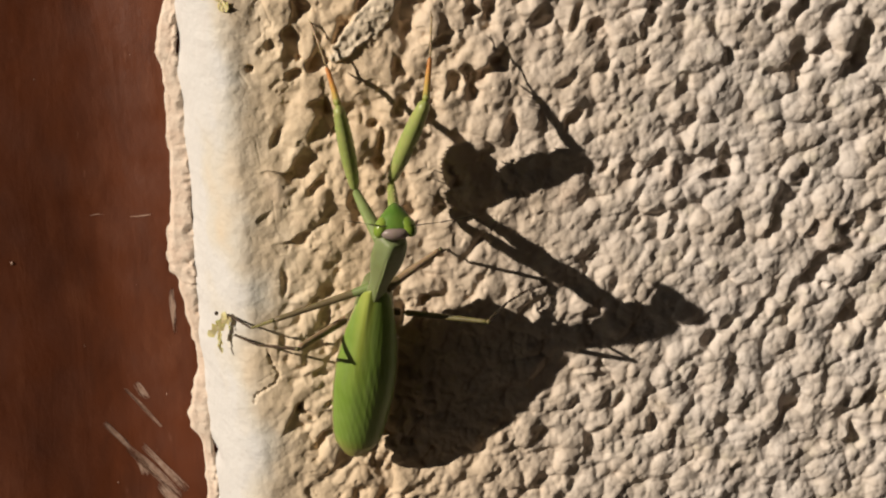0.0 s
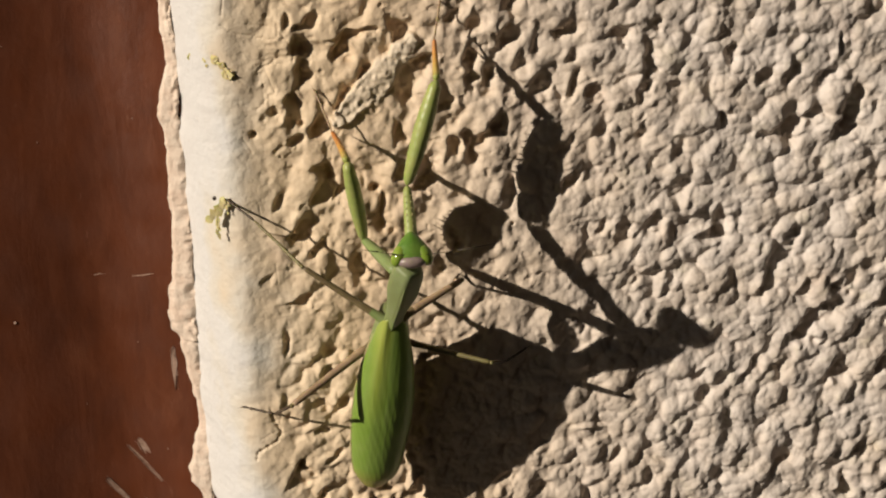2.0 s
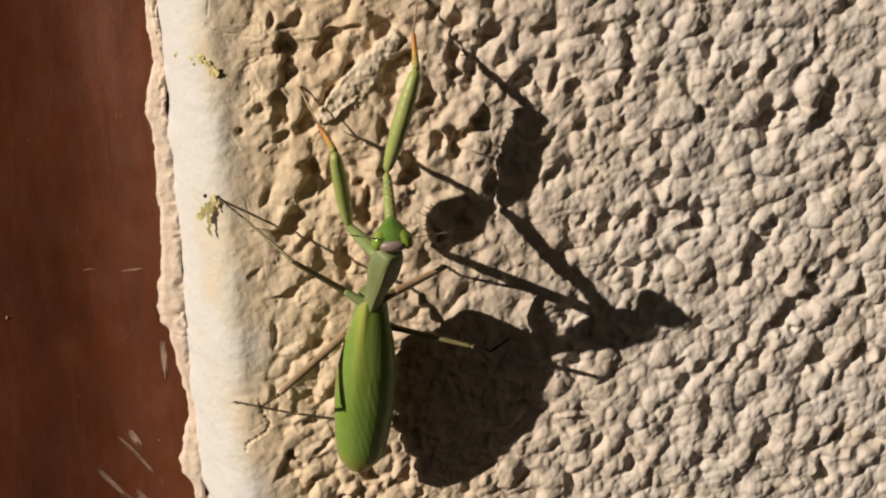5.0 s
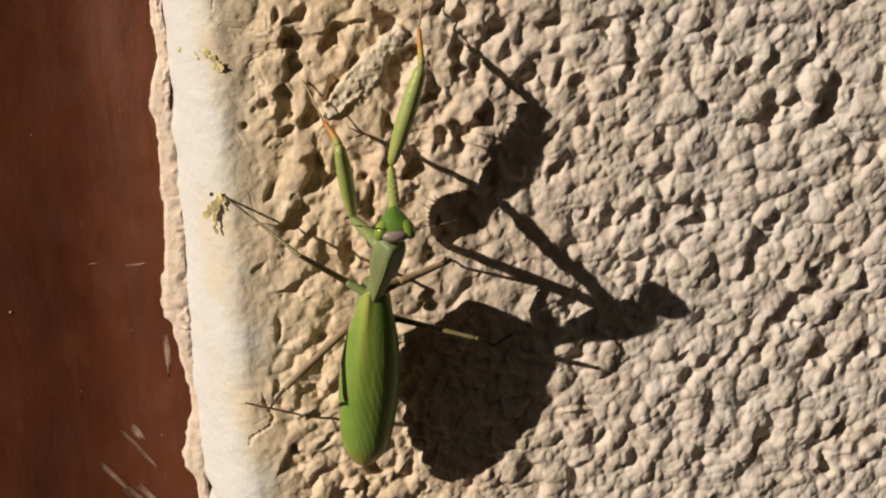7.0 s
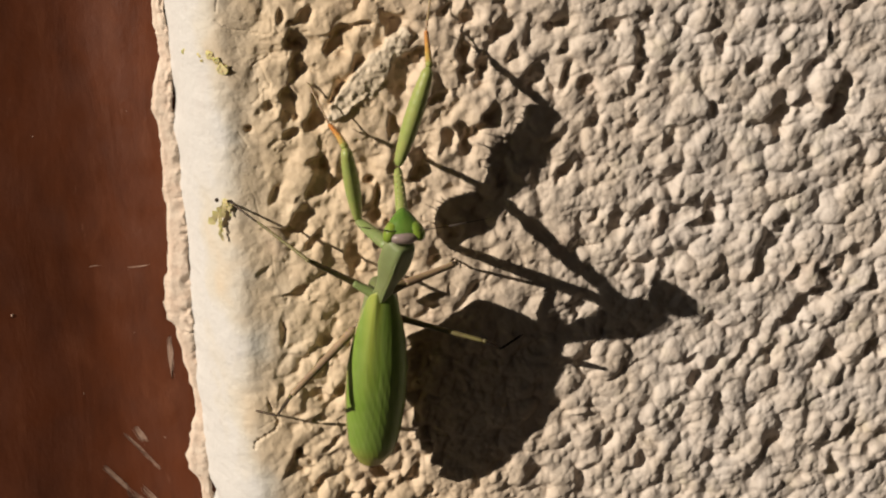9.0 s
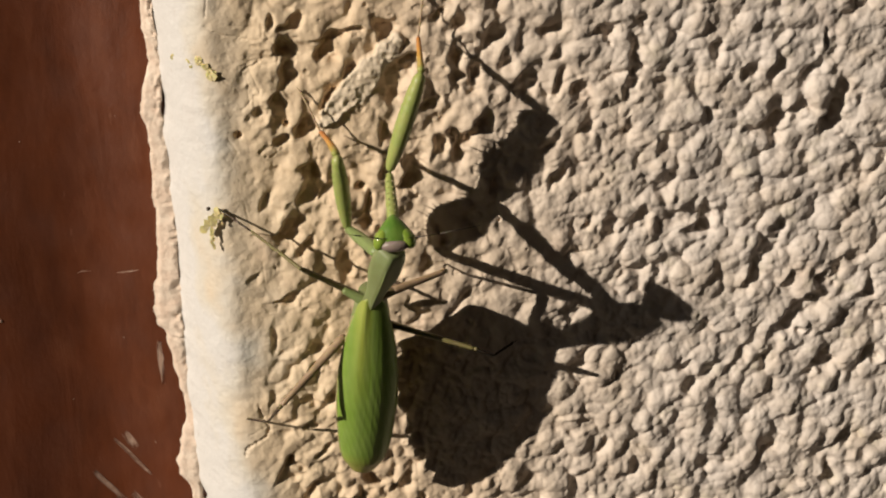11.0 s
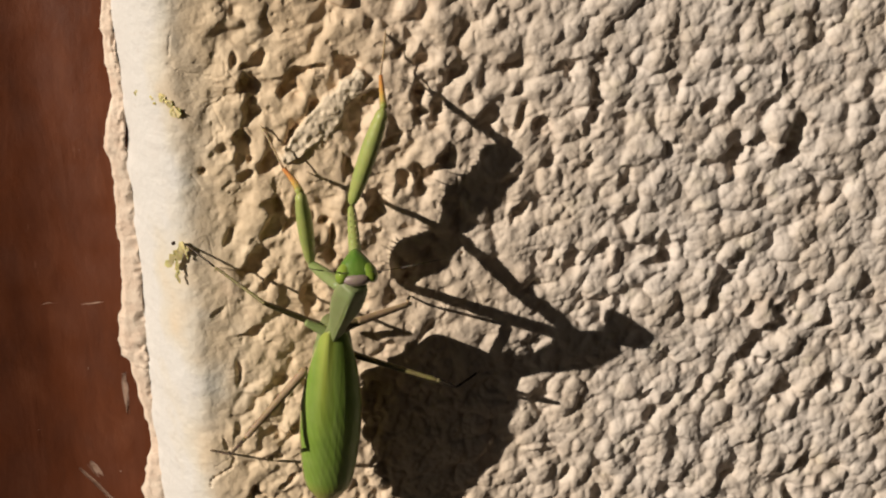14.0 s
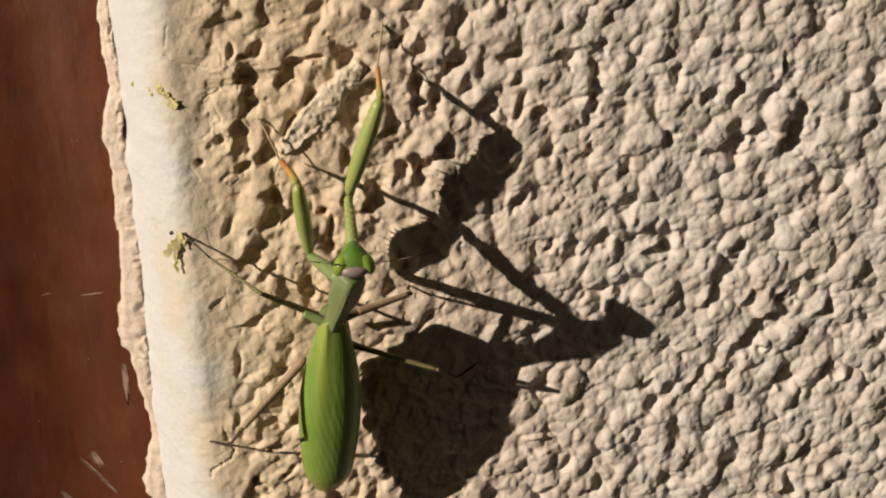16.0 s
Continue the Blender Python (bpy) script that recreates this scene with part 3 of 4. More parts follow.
def build_scratches(board):
    """Pale scrapes and specks in the brown paint, as thin raised flakes."""
    rng = random.Random(21)
    strokes = ((-83.0, -2.1, -79.4, -2.1, 0.08, 1), (-74.6, -2.9, -68.4, -2.3, 0.08, 1), (-79.3, -44.1, -71.4, -54.5, 0.35, 9), (-84.8, -52.0, -79.0, -60.0, 0.4, 9), (-79.8, -59.1, -68.5, -72.5, 0.55, 14),
               (-76.7, -58.7, -67.0, -70.8, 0.5, 11), (-76.4, -42.9, -74.1, -47.5, 0.45, 8), (-73.7, -68.8, -68.2, -75.3, 0.7, 16), (-78.3, -62.2, -76.6, -67.2, 0.4, 6), (-66.0, -20.1, -66.2, -31.0, 0.25, 7), (-65.6, -22.7, -66.4, -27.1, 0.2, 5))
    for x0, z0, x1, z1, w, hairs in strokes:
        bm = bmesh.new()
        n = Vector((z1 - z0, 0, x0 - x1)).normalized()
        bow = rng.uniform(-0.3, 0.3)
        for hair in range(int(2.6 * hairs)):
            a = rng.uniform(0, 0.4) ** 1.5
            b = 1 - rng.uniform(0, 0.5) ** 1.5
            off, ww = rng.gauss(0, w * 0.75), rng.uniform(0.025, 0.10)
            slant = rng.gauss(0, w * 0.5)
            top, low = [], []
            for side in (1, -1):
                for i in range(9):
                    u = i / 8 if side > 0 else 1 - i / 8
                    c = Vector((x0, 0, z0)).lerp(Vector((x1, 0, z1)), a + (b - a) * u) + n * (off + slant * u + bow * math.sin(math.pi * u) + rng.gauss(0, 0.015))
                    c += n * side * ww * (0.15 + math.sin(math.pi * u))
                    c.y = board_face(c.x) - 0.04 - 0.004 * hair
                    top.append(bm.verts.new(c * MM))
                    low.append(bm.verts.new((c + Vector((0, 0.15, 0))) * MM))
            bm.faces.new(top)
            for i in range(18):
                bm.faces.new((top[i], top[(i + 1) % 18], low[(i + 1) % 18], low[i]))
        part("scratch", bm, SCRATCH, board, "pale scrape in the brown paint", smooth=False)
    for x, z, r in ((-100.3, -11.0, 0.34), (-83, -68, 0.2), (-69.5, -46, 0.16), (-91, 30, 0.13), (-74, -19, 0.14), (-87, -33, 0.13), (-96, 52, 0.14), (-70, 34, 0.12)):
        bm = bmesh.new()
        bmesh.ops.create_icosphere(bm, subdivisions=1, radius=r * MM)
        bmesh.ops.scale(bm, vec=(1.0, 0.4, 1.3), verts=bm.verts)
        bmesh.ops.translate(bm, vec=(x * MM, (board_face(x) - 0.05) * MM, z * MM), verts=bm.verts)
        part("paint_speck", bm, SCRATCH, board)


build_wall()
build_scratches(build_frame())
build_seam()
far_wall = block("wall_far", -39, 1500, 5, 60, -1200, 900, STUCCO)
tagged(far_wall, "cream painted stucco wall behind the render", "wall", kind="structure")
# unseen wall, added behind the camera to keep skylight out of the shadows
sky_screen = block("sky_screen_wall", -300, 6000, -1700, -1500, -1200, 3000, UNSEEN_DARK)
tagged(sky_screen, "unseen dark wall added behind the camera to block skylight", "wall", kind="structure")
# unseen ground sheet, its dark colour chosen to limit light bounced onto the wall
ground = block("ground", -60000, 60000, -60000, 60000, -1300, -1200, UNSEEN_DARK)
tagged(ground, "unseen ground sheet, kept dark to hold down bounced light", "ground", kind="structure")


# ---- the mantis ----
BODY_ROWS = (  # seconds, base of the neck, head joint, tip of the abdomen, in millimetres
    (0, (-17.6, -18.0, -9.0), (-13.0, -28.0, 6.0), (-25.1, -5.5, -51.1)),
    (0.5, (-17.2, -18.0, -8.3), (-12.6, -28.0, 6.6), (-25.7, -6.3, -49.1)),
    (1, (-17.8, -18.0, -4.7), (-13.8, -28.0, 9.9), (-26.3, -7.2, -47.1)),
    (1.3, (-17.3, -18.0, -7.3), (-12.2, -28.0, 7.6), (-22.2, -5.8, -49.9)),
    (1.4, (-15.3, -18.0, -2.4), (-10.2, -28.0, 11.9), (-20.7, -5.2, -44.6)),
    (1.5, (-14.3, -18.0, -0.8), (-10.3, -28.0, 14.8), (-20.6, -7.2, -43.6)),
    (2, (-14.4, -18.0, -1.9), (-10.1, -28.0, 13.6), (-20.9, -7.3, -43.7)),
    (3, (-15.4, -18.0, -1.5), (-11.1, -28.0, 14.1), (-21.4, -7.7, -43.7)),
    (4, (-15.4, -18.0, -0.1), (-10.6, -28.0, 15.2), (-21.5, -8.0, -43.5)),
    (6.5, (-15.9, -18.0, 1.2), (-11.3, -28.0, 16.4), (-20.9, -9.3, -42.6)),
    (7.5, (-15.9, -18.0, 1.6), (-11.3, -28.0, 16.9), (-20.8, -9.5, -42.3)),
    (8.5, (-15.7, -18.0, 2.2), (-11.0, -28.0, 17.3), (-20.8, -9.6, -42.0)),
    (11, (-16.0, -18.0, 2.8), (-11.1, -28.0, 17.9), (-20.8, -9.8, -41.3)),
    (12.5, (-15.9, -18.0, 3.4), (-11.1, -28.0, 18.5), (-20.8, -9.9, -40.9)),
    (14, (-16.3, -18.0, 3.6), (-11.4, -28.0, 18.8), (-20.8, -10.0, -40.4)),
    (16, (-16.3, -18.0, 3.8), (-11.4, -28.0, 18.9), (-20.8, -10.2, -39.9)))
LEFT_FORE = (
    (0, (-28.3, -0.8, 43.4), (-25.6, -3.8, 34.8), (-23.2, -13.8, 29.2), (-21.0, -10.3, 10.3)),
    (1, (-28.1, -0.9, 43.3), (-25.4, -4.2, 34.7), (-23.5, -15.0, 30.3), (-21.4, -9.4, 12.1)),
    (1.3, (-28.2, -0.7, 43.1), (-25.6, -3.9, 34.5), (-23.0, -14.0, 29.1), (-20.7, -9.8, 10.3)),
    (1.4, (-28.3, -0.7, 42.9), (-25.3, -4.4, 34.6), (-22.4, -15.1, 30.7), (-20.1, -9.9, 12.2)),
    (1.5, (-28.1, -0.6, 43.2), (-24.7, -4.7, 35.3), (-21.8, -15.5, 31.8), (-19.2, -9.0, 13.9)),
    (2, (-28.2, -0.6, 43.4), (-25.0, -4.2, 35.2), (-21.9, -14.8, 31.5), (-19.6, -9.4, 13.1)),
    (4, (-28.4, -0.5, 43.6), (-24.7, -4.6, 35.9), (-21.4, -15.3, 32.6), (-19.6, -9.1, 14.3)),
    (8, (-28.3, -0.7, 43.5), (-24.6, -4.6, 35.6), (-21.4, -15.7, 33.5), (-19.7, -8.8, 15.5)),
    (12, (-28.1, -0.6, 43.3), (-24.4, -4.5, 35.4), (-21.2, -15.6, 33.6), (-20.4, -9.0, 15.5)),
    (16, (-28.5, -0.6, 43.2), (-24.9, -4.4, 35.2), (-21.4, -15.5, 33.7), (-20.3, -8.9, 15.5)))
RIGHT_FORE = (
    (0, (-3.7, -6.4, 44.8), (-4.4, -10.5, 37.3), (-5.6, -16.3, 29.8), (-13.8, -7.0, 10.9)),
    (1, (-6.6, -6.5, 52.0), (-8.0, -9.0, 43.9), (-8.6, -16.3, 37.8), (-14.6, -8.4, 17.5)),
    (1.3, (-4.7, -6.4, 47.8), (-6.7, -11.9, 41.5), (-7.0, -18.0, 34.2), (-13.8, -8.4, 14.9)),
    (1.4, (-1.3, -0.5, 59.4), (-2.3, -6.0, 52.9), (-3.1, -12.2, 45.6), (-9.6, -12.6, 23.9)),
    (1.5, (-2.1, -0.8, 61.2), (-3.2, -5.6, 54.0), (-2.7, -11.6, 46.6), (-9.9, -11.2, 25.1)),
    (2, (-1.3, -0.7, 60.7), (-3.0, -5.5, 53.7), (-3.0, -12.1, 46.8), (-10.1, -12.8, 25.3)),
    (4, (-2.2, -0.8, 61.9), (-3.7, -5.2, 54.6), (-3.6, -12.5, 48.4), (-10.9, -12.8, 27.0)),
    (8, (-1.8, -0.8, 61.6), (-3.4, -5.2, 54.4), (-3.4, -12.5, 48.2), (-11.0, -10.7, 27.0)),
    (12, (-1.6, -0.7, 61.5), (-3.2, -5.0, 54.2), (-3.2, -13.1, 49.1), (-10.9, -10.5, 28.0)),
    (16, (-1.8, -0.6, 61.4), (-3.5, -5.0, 54.1), (-3.5, -13.5, 49.8), (-11.4, -10.7, 28.9)))
LEFT_MID = (
    (0, (-51.0, 2.1, -19.9), (-45.5, -3.7, -21.1), (-39.2, -17.3, -14.6)),
    (0.6, (-51.0, 2.1, -19.9), (-45.5, -3.7, -21.1), (-39.2, -17.3, -14.6)),
    (1, (-49.7, 0.7, -14.5), (-44.0, -3.6, -10.8), (-37.5, -17.0, -4.0)),
    (1.3, (-47.3, -0.0, -19.3), (-44.1, -4.1, -13.2), (-36.7, -16.4, -5.3)),
    (1.4, (-51.8, -0.3, 11.1), (-44.7, -4.0, 10.9), (-31.2, -6.8, 2.1)),
    (1.5, (-48.5, 0.4, 21.7), (-42.5, -3.8, 18.3), (-32.3, -14.8, 11.7)),
    (2, (-48.5, 0.4, 20.5), (-42.6, -3.5, 16.7), (-32.5, -14.1, 9.4)),
    (4, (-48.1, 0.6, 20.4), (-42.5, -3.9, 16.8), (-32.1, -14.1, 9.3)),
    (8, (-47.4, 0.5, 18.7), (-41.7, -4.0, 15.2), (-30.8, -14.7, 9.4)),
    (12, (-46.7, -0.8, 18.3), (-40.3, -3.5, 14.1), (-30.2, -15.6, 9.8)),
    (16, (-46.8, -0.0, 18.8), (-41.3, -3.9, 14.4), (-30.7, -15.8, 10.5)))
LEFT_HIND = (
    (0, (-49.8, 1.4, -24.4), (-44.5, -4.0, -24.9), (-34.2, -21.9, -19.3)),
    (1.4, (-49.0, 0.9, -27.3), (-42.4, -2.8, -27.6), (-37.0, -21.9, -19.6)),
    (2, (-48.6, -0.2, -26.9), (-41.6, -3.3, -27.7), (-36.3, -21.6, -18.2)),
    (4, (-48.9, 0.5, -27.3), (-42.4, -3.4, -27.1), (-36.9, -21.8, -17.7)),
    (8, (-46.2, 0.8, -30.7), (-40.7, -4.4, -30.3), (-36.3, -21.3, -18.0)),
    (12, (-46.5, 1.0, -31.2), (-40.9, -3.9, -30.0), (-36.5, -21.3, -18.5)),
    (16, (-46.6, 0.9, -31.1), (-41.5, -4.6, -30.1), (-37.0, -21.3, -17.5)))
RIGHT_MID = (
    (0, (-3.3, -1.3, -6.3), (-4.9, -3.4, -6.4), (-4.2, -11.2, -3.0)),
    (1, (-2.9, -1.0, -2.2), (-4.0, -3.4, -2.2), (-4.0, -11.7, -0.2)),
    (1.4, (-0.4, -0.7, 0.5), (-1.7, -3.0, 0.2), (-1.4, -11.2, 2.4)),
    (2, (0.0, -0.5, 1.2), (-1.1, -2.9, 0.9), (0.4, -10.8, 3.6)),
    (4, (-0.4, -0.5, 1.3), (-1.1, -3.1, 1.3), (0.1, -10.8, 4.7)),
    (8, (-0.1, -0.1, 2.3), (-0.8, -2.7, 2.3), (0.6, -10.5, 5.1)),
    (12, (0.1, -0.1, 2.6), (-0.6, -2.7, 2.8), (-0.7, -10.8, 5.3)),
    (16, (0.3, -0.2, 3.0), (-0.3, -2.8, 3.2), (0.2, -10.8, 5.9)))
RIGHT_HIND = (
    (0, (13.8, -0.7, -16.6), (9.4, -2.9, -18.3), (5.0, -16.1, -17.5)),
    (1, (13.8, -0.7, -16.6), (9.4, -3.0, -18.3), (2.6, -14.9, -16.1)),
    (1.4, (13.8, -0.7, -16.6), (9.4, -3.0, -18.3), (5.7, -15.8, -14.4)),
    (2, (13.8, -0.7, -16.6), (9.4, -3.0, -18.3), (5.7, -15.5, -13.5)),
    (4, (13.8, -0.7, -16.6), (9.4, -3.0, -18.3), (5.1, -14.9, -12.5)),
    (8, (13.8, -0.7, -16.6), (9.4, -3.0, -18.3), (5.4, -14.5, -11.4)),
    (12, (13.8, -0.7, -16.6), (9.4, -3.0, -18.3), (4.9, -14.3, -11.4)),
    (16, (13.8, -0.7, -16.6), (9.4, -3.0, -18.3), (4.9, -13.9, -10.8)))


def lerp_rows(rows, t):
    """Joint places at t from rows of (seconds, place, place, ...)."""
    rows = list(rows)
    if t <= rows[0][0]:
        return [Vector(p) for p in rows[0][1:]]
    for a, b in zip(rows, rows[1:]):
        if t <= b[0]:
            k = (t - a[0]) / (b[0] - a[0])
            return [Vector(p).lerp(Vector(q), k) for p, q in zip(a[1:], b[1:])]
    return [Vector(p) for p in rows[-1][1:]]


def body_pose(t):
    neck, head, tail = lerp_rows(BODY_ROWS, t)
    return between(neck, tail, (0, -1, 0))


TIMES = [0.0, 0.5, 0.8, 1.0, 1.15, 1.3, 1.4, 1.5, 2.0, 2.5, 3.0, 3.5, 4.0, 5.2, 6.5, 7.0, 7.5, 8.0, 8.5, 9.7, 11.0, 12.0, 13.0, 14.0, 15.0, 16.0]
mantis = new("praying_mantis")
tagged(mantis, "green praying mantis climbing on the stucco wall", "mantis")
MOVING = []  # part, function of t to its pose in the world


def abdomen_half(u):
    """Half width of the body, in millimetres, from the wing roots (0) to the blunt tail (1)."""
    at = (0.0, 0.06, 0.20, 0.38, 0.57, 0.77, 0.88, 0.95, 1.0)
    wide = (3.0, 3.7, 4.8, 5.7, 5.85, 5.2, 4.5, 3.6, 1.2)
    return float(sum(np.interp(min(1.0, max(0.0, u + o)), at, wide) for o in (-0.04, -0.02, 0.0, 0.02, 0.04)) / 5)


def build_abdomen():
    bm = bmesh.new()
    slim = [float(smooth(np.float64(i / 40), 0.5, 0.95)) for i in range(41)]
    tube(bm, [((-4.6 + 2.4 * abs(i / 40 - 0.45) + 1.5 * s, 0, 1.0625 * i), (1.16 - 0.5 * s) * abdomen_half(i / 40) * (1 + 0.025 * math.cos(i * 1.25)), 0.92 * abdomen_half(i / 40)) for i, s in enumerate(slim)], 24)
    return part("abdomen", bm, GREYGREEN, mantis, "fat grey-green segmented abdomen")


def build_wing(side):
    """One leathery forewing: a curved shell over the back, along +z; x is away from the wall."""
    bm = bmesh.new()
    nu, nv, thick = 80, 96, 0.16
    lo, hi = (-1.08, 0.30) if side < 0 else (-0.38, 1.08)
    grids = []
    for layer in (0, 1):
        rows = []
        for i in range(nu + 1):
            u = i / nu
            half = abdomen_half(u) * 1.02 + 0.25
            row = []
            for k in range(nv + 1):
                v = lo + (hi - lo) * k / nv
                crown = 0.78 * half * math.cos(min(1.45, abs(v) * 1.18)) + (0.03 + 0.11 * min(1, (v - lo) / 0.4) if side > 0 else 0.0)
                vein = 0.021 * math.sin(2 * math.pi * (5.2 * v + 9.0 * u + 0.25 * math.sin(9 * u))) * min(1, 4 * u * u) * min(1, 6 * (1 - u)) + 0.55 * math.exp(-((v - 0.30) / 0.22) ** 2) * (1 - u) ** 1.3
                x = -1.3 + crown + vein - layer * thick
                y = half * math.sin(max(-1.5, min(1.5, v * 1.25))) / math.sin(1.25)
                row.append(bm.verts.new((x * MM, y * MM, ((-1.6 + 4.6 * v * v) * (1 - u) ** 3 + 44.6 * u) * MM)))
            rows.append(row)
        grids.append(rows)
    for layer, rows in enumerate(grids):
        for i in range(nu):
            for k in range(nv):
                bm.faces.new((rows[i][k], rows[i + 1][k], rows[i + 1][k + 1], rows[i][k + 1]))
    rim = [(i, 0) for i in range(nu + 1)] + [(nu, k) for k in range(1, nv + 1)] + [(i, nv) for i in range(nu - 1, -1, -1)] + [(0, k) for k in range(nv - 1, 0, -1)]
    for (i, k), (p, q) in zip(rim, rim[1:] + rim[:1]):
        bm.faces.new((grids[0][i][k], grids[0][p][q], grids[1][p][q], grids[1][i][k]))
    edge = [v.co.copy() / MM for v in (row[-1 if side > 0 else 0] for row in grids[0][1:])]
    wing = part("forewing", bm, WING, mantis, "leaf-green ribbed forewing with paler margin")
    rim_mesh = bmesh.new()
    tube(rim_mesh, [(tuple(p), 0.20, 0.24) for p in edge], 8)
    part("wing_margin", rim_mesh, MARGIN, wing, "pale straw-coloured wing edge")
    return wing


def wing_material():
    n = Nodes("leaf_green_wing", rough=0.42, specular=0.4)
    base = n.mix(n.ramp(n.noise(240, 4), (0.35, 0.0), (0.7, 1.0)), (0.172, 0.275, 0.04), (0.208, 0.31, 0.06))
    streak = n.maths("MULTIPLY", n.ramp(n.axis("Y", -0.0008, 0.0040), (0.0, 0.0), (0.5, 1.0), (0.62, 1.0), (1.0, 0.0)), n.ramp(n.axis("Z", 0.0, 0.026), (0.0, 1.0), (1.0, 0.0)))
    base = n.mix(n.maths("MULTIPLY", streak, 0.65), base, (0.43, 0.42, 0.07))
    veins = n.noise(140, 2, 0.5, n.scaled(1, 5, 0.5, (0.5, 0, 0)))
    base = n.mix(n.maths("MULTIPLY", n.ramp(veins, (0.45, 0.0), (0.62, 1.0)), 0.3), base, (0.23, 0.31, 0.09))
    base = n.mix(n.ramp(n.axis("Z", 0.038, 0.044), (0.0, 0.0), (1.0, 0.55)), base, (0.36, 0.27, 0.05))
    n.bump(veins, 0.00014)
    n.bsdf.inputs["Subsurface Weight"].default_value = 0.15
    n.bsdf.inputs["Subsurface Radius"].default_value = (0.0006, 0.001, 0.0003)
    return n.colour(base)


WING = wing_material()


def build_pronotum():
    """The long front shield, from the neck's base to the head along +z; x away from the wall."""
    def half(u):
        k = min(1, max(0, (u - 0.2) / 0.5))
        hood = 1.95 + 1.35 * k * k * (3 - 2 * k)
        return hood * (1 if u < 0.8 else math.sqrt(max(0.02, 1 - ((u - 0.8) / 0.205) ** 2)) * 0.35 + 0.65)
    bm = bmesh.new()
    tube(bm, [((0.4 * math.sin(math.pi * u), 0, -1.5 + 19.5 * u), half(u) * 0.72, half(u)) for u in (i / 30 for i in range(31))], 24)
    for v in bm.verts:
        if v.co.x > 0:
            v.co.x += 0.9 * MM * math.exp(-((v.co.y / (1.0 * MM)) ** 2))
    shield = part("pronotum", bm, GREYGREEN, mantis, "grey-green keeled front shield")
    keel = bmesh.new()
    tube(keel, [((0.4 * math.sin(math.pi * u) + half(u) * 0.72 + 0.82, 0, -1.0 + 18.0 * u), 0.14, 0.2) for u in (i / 16 for i in range(17))], 8)
    part("keel", keel, GREYGREEN, shield)
    return shield


def build_head():
    """A triangular head; local z is up the wall, y towards the wall, x to its right."""
    bm = bmesh.new()
    bmesh.ops.create_uvsphere(bm, u_segments=28, v_segments=18, radius=1)
    for v in bm.verts:
        x, y, z = v.co
        wide = 4.0 * (1 - 0.5 * max(z, 0)) if z > -0.2 else 3.9
        v.co = (x * wide * MM, (y * 2.1 - 0.12 * max(0, 1 - abs(x) * 3) * (y < 0)) * MM, (z * (4.6 if z > 0 else 2.1)) * MM)
    head = part("head", bm, HEADGREEN, mantis, "bright green triangular head")
    for s in (-1, 1):
        e = bmesh.new()
        bmesh.ops.create_uvsphere(e, u_segments=20, v_segments=14, radius=1)
        for v in e.verts:
            x, y, z = v.co
            v.co = ((s * 2.5 + 1.65 * x - 0.6 * s * z) * MM, (-0.2 + 1.9 * y) * MM, (-0.1 + 2.2 * z) * MM)
        part("compound_eye", e, EYE, head, "glossy yellow-green compound eye")
    f = bmesh.new()
    bmesh.ops.create_uvsphere(f, u_segments=20, v_segments=12, radius=1)
    for v in f.verts:
        x, y, z = v.co
        v.co = (2.9 * x * MM, (-0.75 + 1.65 * y) * MM, (-1.45 + 1.35 * z) * MM)
    part("face_plate", f, FACE, head, "greyish mauve back of the head")
    for x in (-0.5, 0.5):
        o = bmesh.new()
        bmesh.ops.create_icosphere(o, subdivisions=2, radius=0.24 * MM)
        bmesh.ops.translate(o, verts=o.verts, vec=(x * MM, -1.75 * MM, 1.3 * MM))
        part("ocellus", o, EYE, head)
    for s, ends in ((-1, ((-0.6, -1.6, -0.2), (-3.0, -2.4, 0.0), (-6.5, -2.6, 0.7), (-9.5, -2.2, 1.3))), (1, ((0.6, -1.6, -0.2), (4, -2.2, -0.2), (9, -2.0, 0.2), (16, -1.2, 1.2)))):
        a = bmesh.new()
        for p, q in zip(ends, ends[1:]):
            cone(a, p, Vector(q) + (Vector(q) - Vector(p)) * 0.3, 0.15)
        part("antenna", a, DARK, head, "hair-thin dark antenna")
    return head


def build_coxa(length, material, dotted):
    coxa = part("coxa", spindle(length, lambda u: 1.55 + 0.25 * math.sin(math.pi * u) - 0.6 * u, 0.85), material, mantis, "olive-green stout foreleg coxa")
    if not dotted:
        return coxa
    dots = bmesh.new()
    for i in range(9):
        for side in (-0.55, 0.55):
            cone(dots, (-1.2, side, length * (0.3 + 0.07 * i)), (-1.75 + 0.03 * i, side * 1.25, length * (0.3 + 0.07 * i) + 0.1), 0.17)
    part("tubercle_row", dots, DEBRIS, coxa, "row of tiny pale tubercles")
    return coxa


def build_fore_femur(length, inner, blade, deep):
    def half(u):
        return 0.5 + (1.75 * math.sin(math.pi * min(1, u * 0.88 + 0.04)) ** 0.58 + 0.05 * math.sin(70 * u)) * deep
    femur = part("femur", spindle(length, half, blade, 0.0, 16, 40), FEMUR, mantis, "flattened green foreleg femur with spines")
    spines = bmesh.new()
    rng = random.Random(5)
    for i in range(12):
        u = 0.22 + 0.70 * i / 11
        reach = (0.5, 0.25, 0.4)[i % 3] * (4.0 if i in (3, 5) else 1.0)
        for side in (-0.4, 0.4):
            cone(spines, (inner * half(u) * 0.8, side, u * length), (inner * (half(u) + reach), side * 2.6, u * length - 0.5 + rng.uniform(-0.3, 0.3)), 0.26)
    part("spine_row", spines, LEG, femur, "row of dark-tipped spines")
    return femur


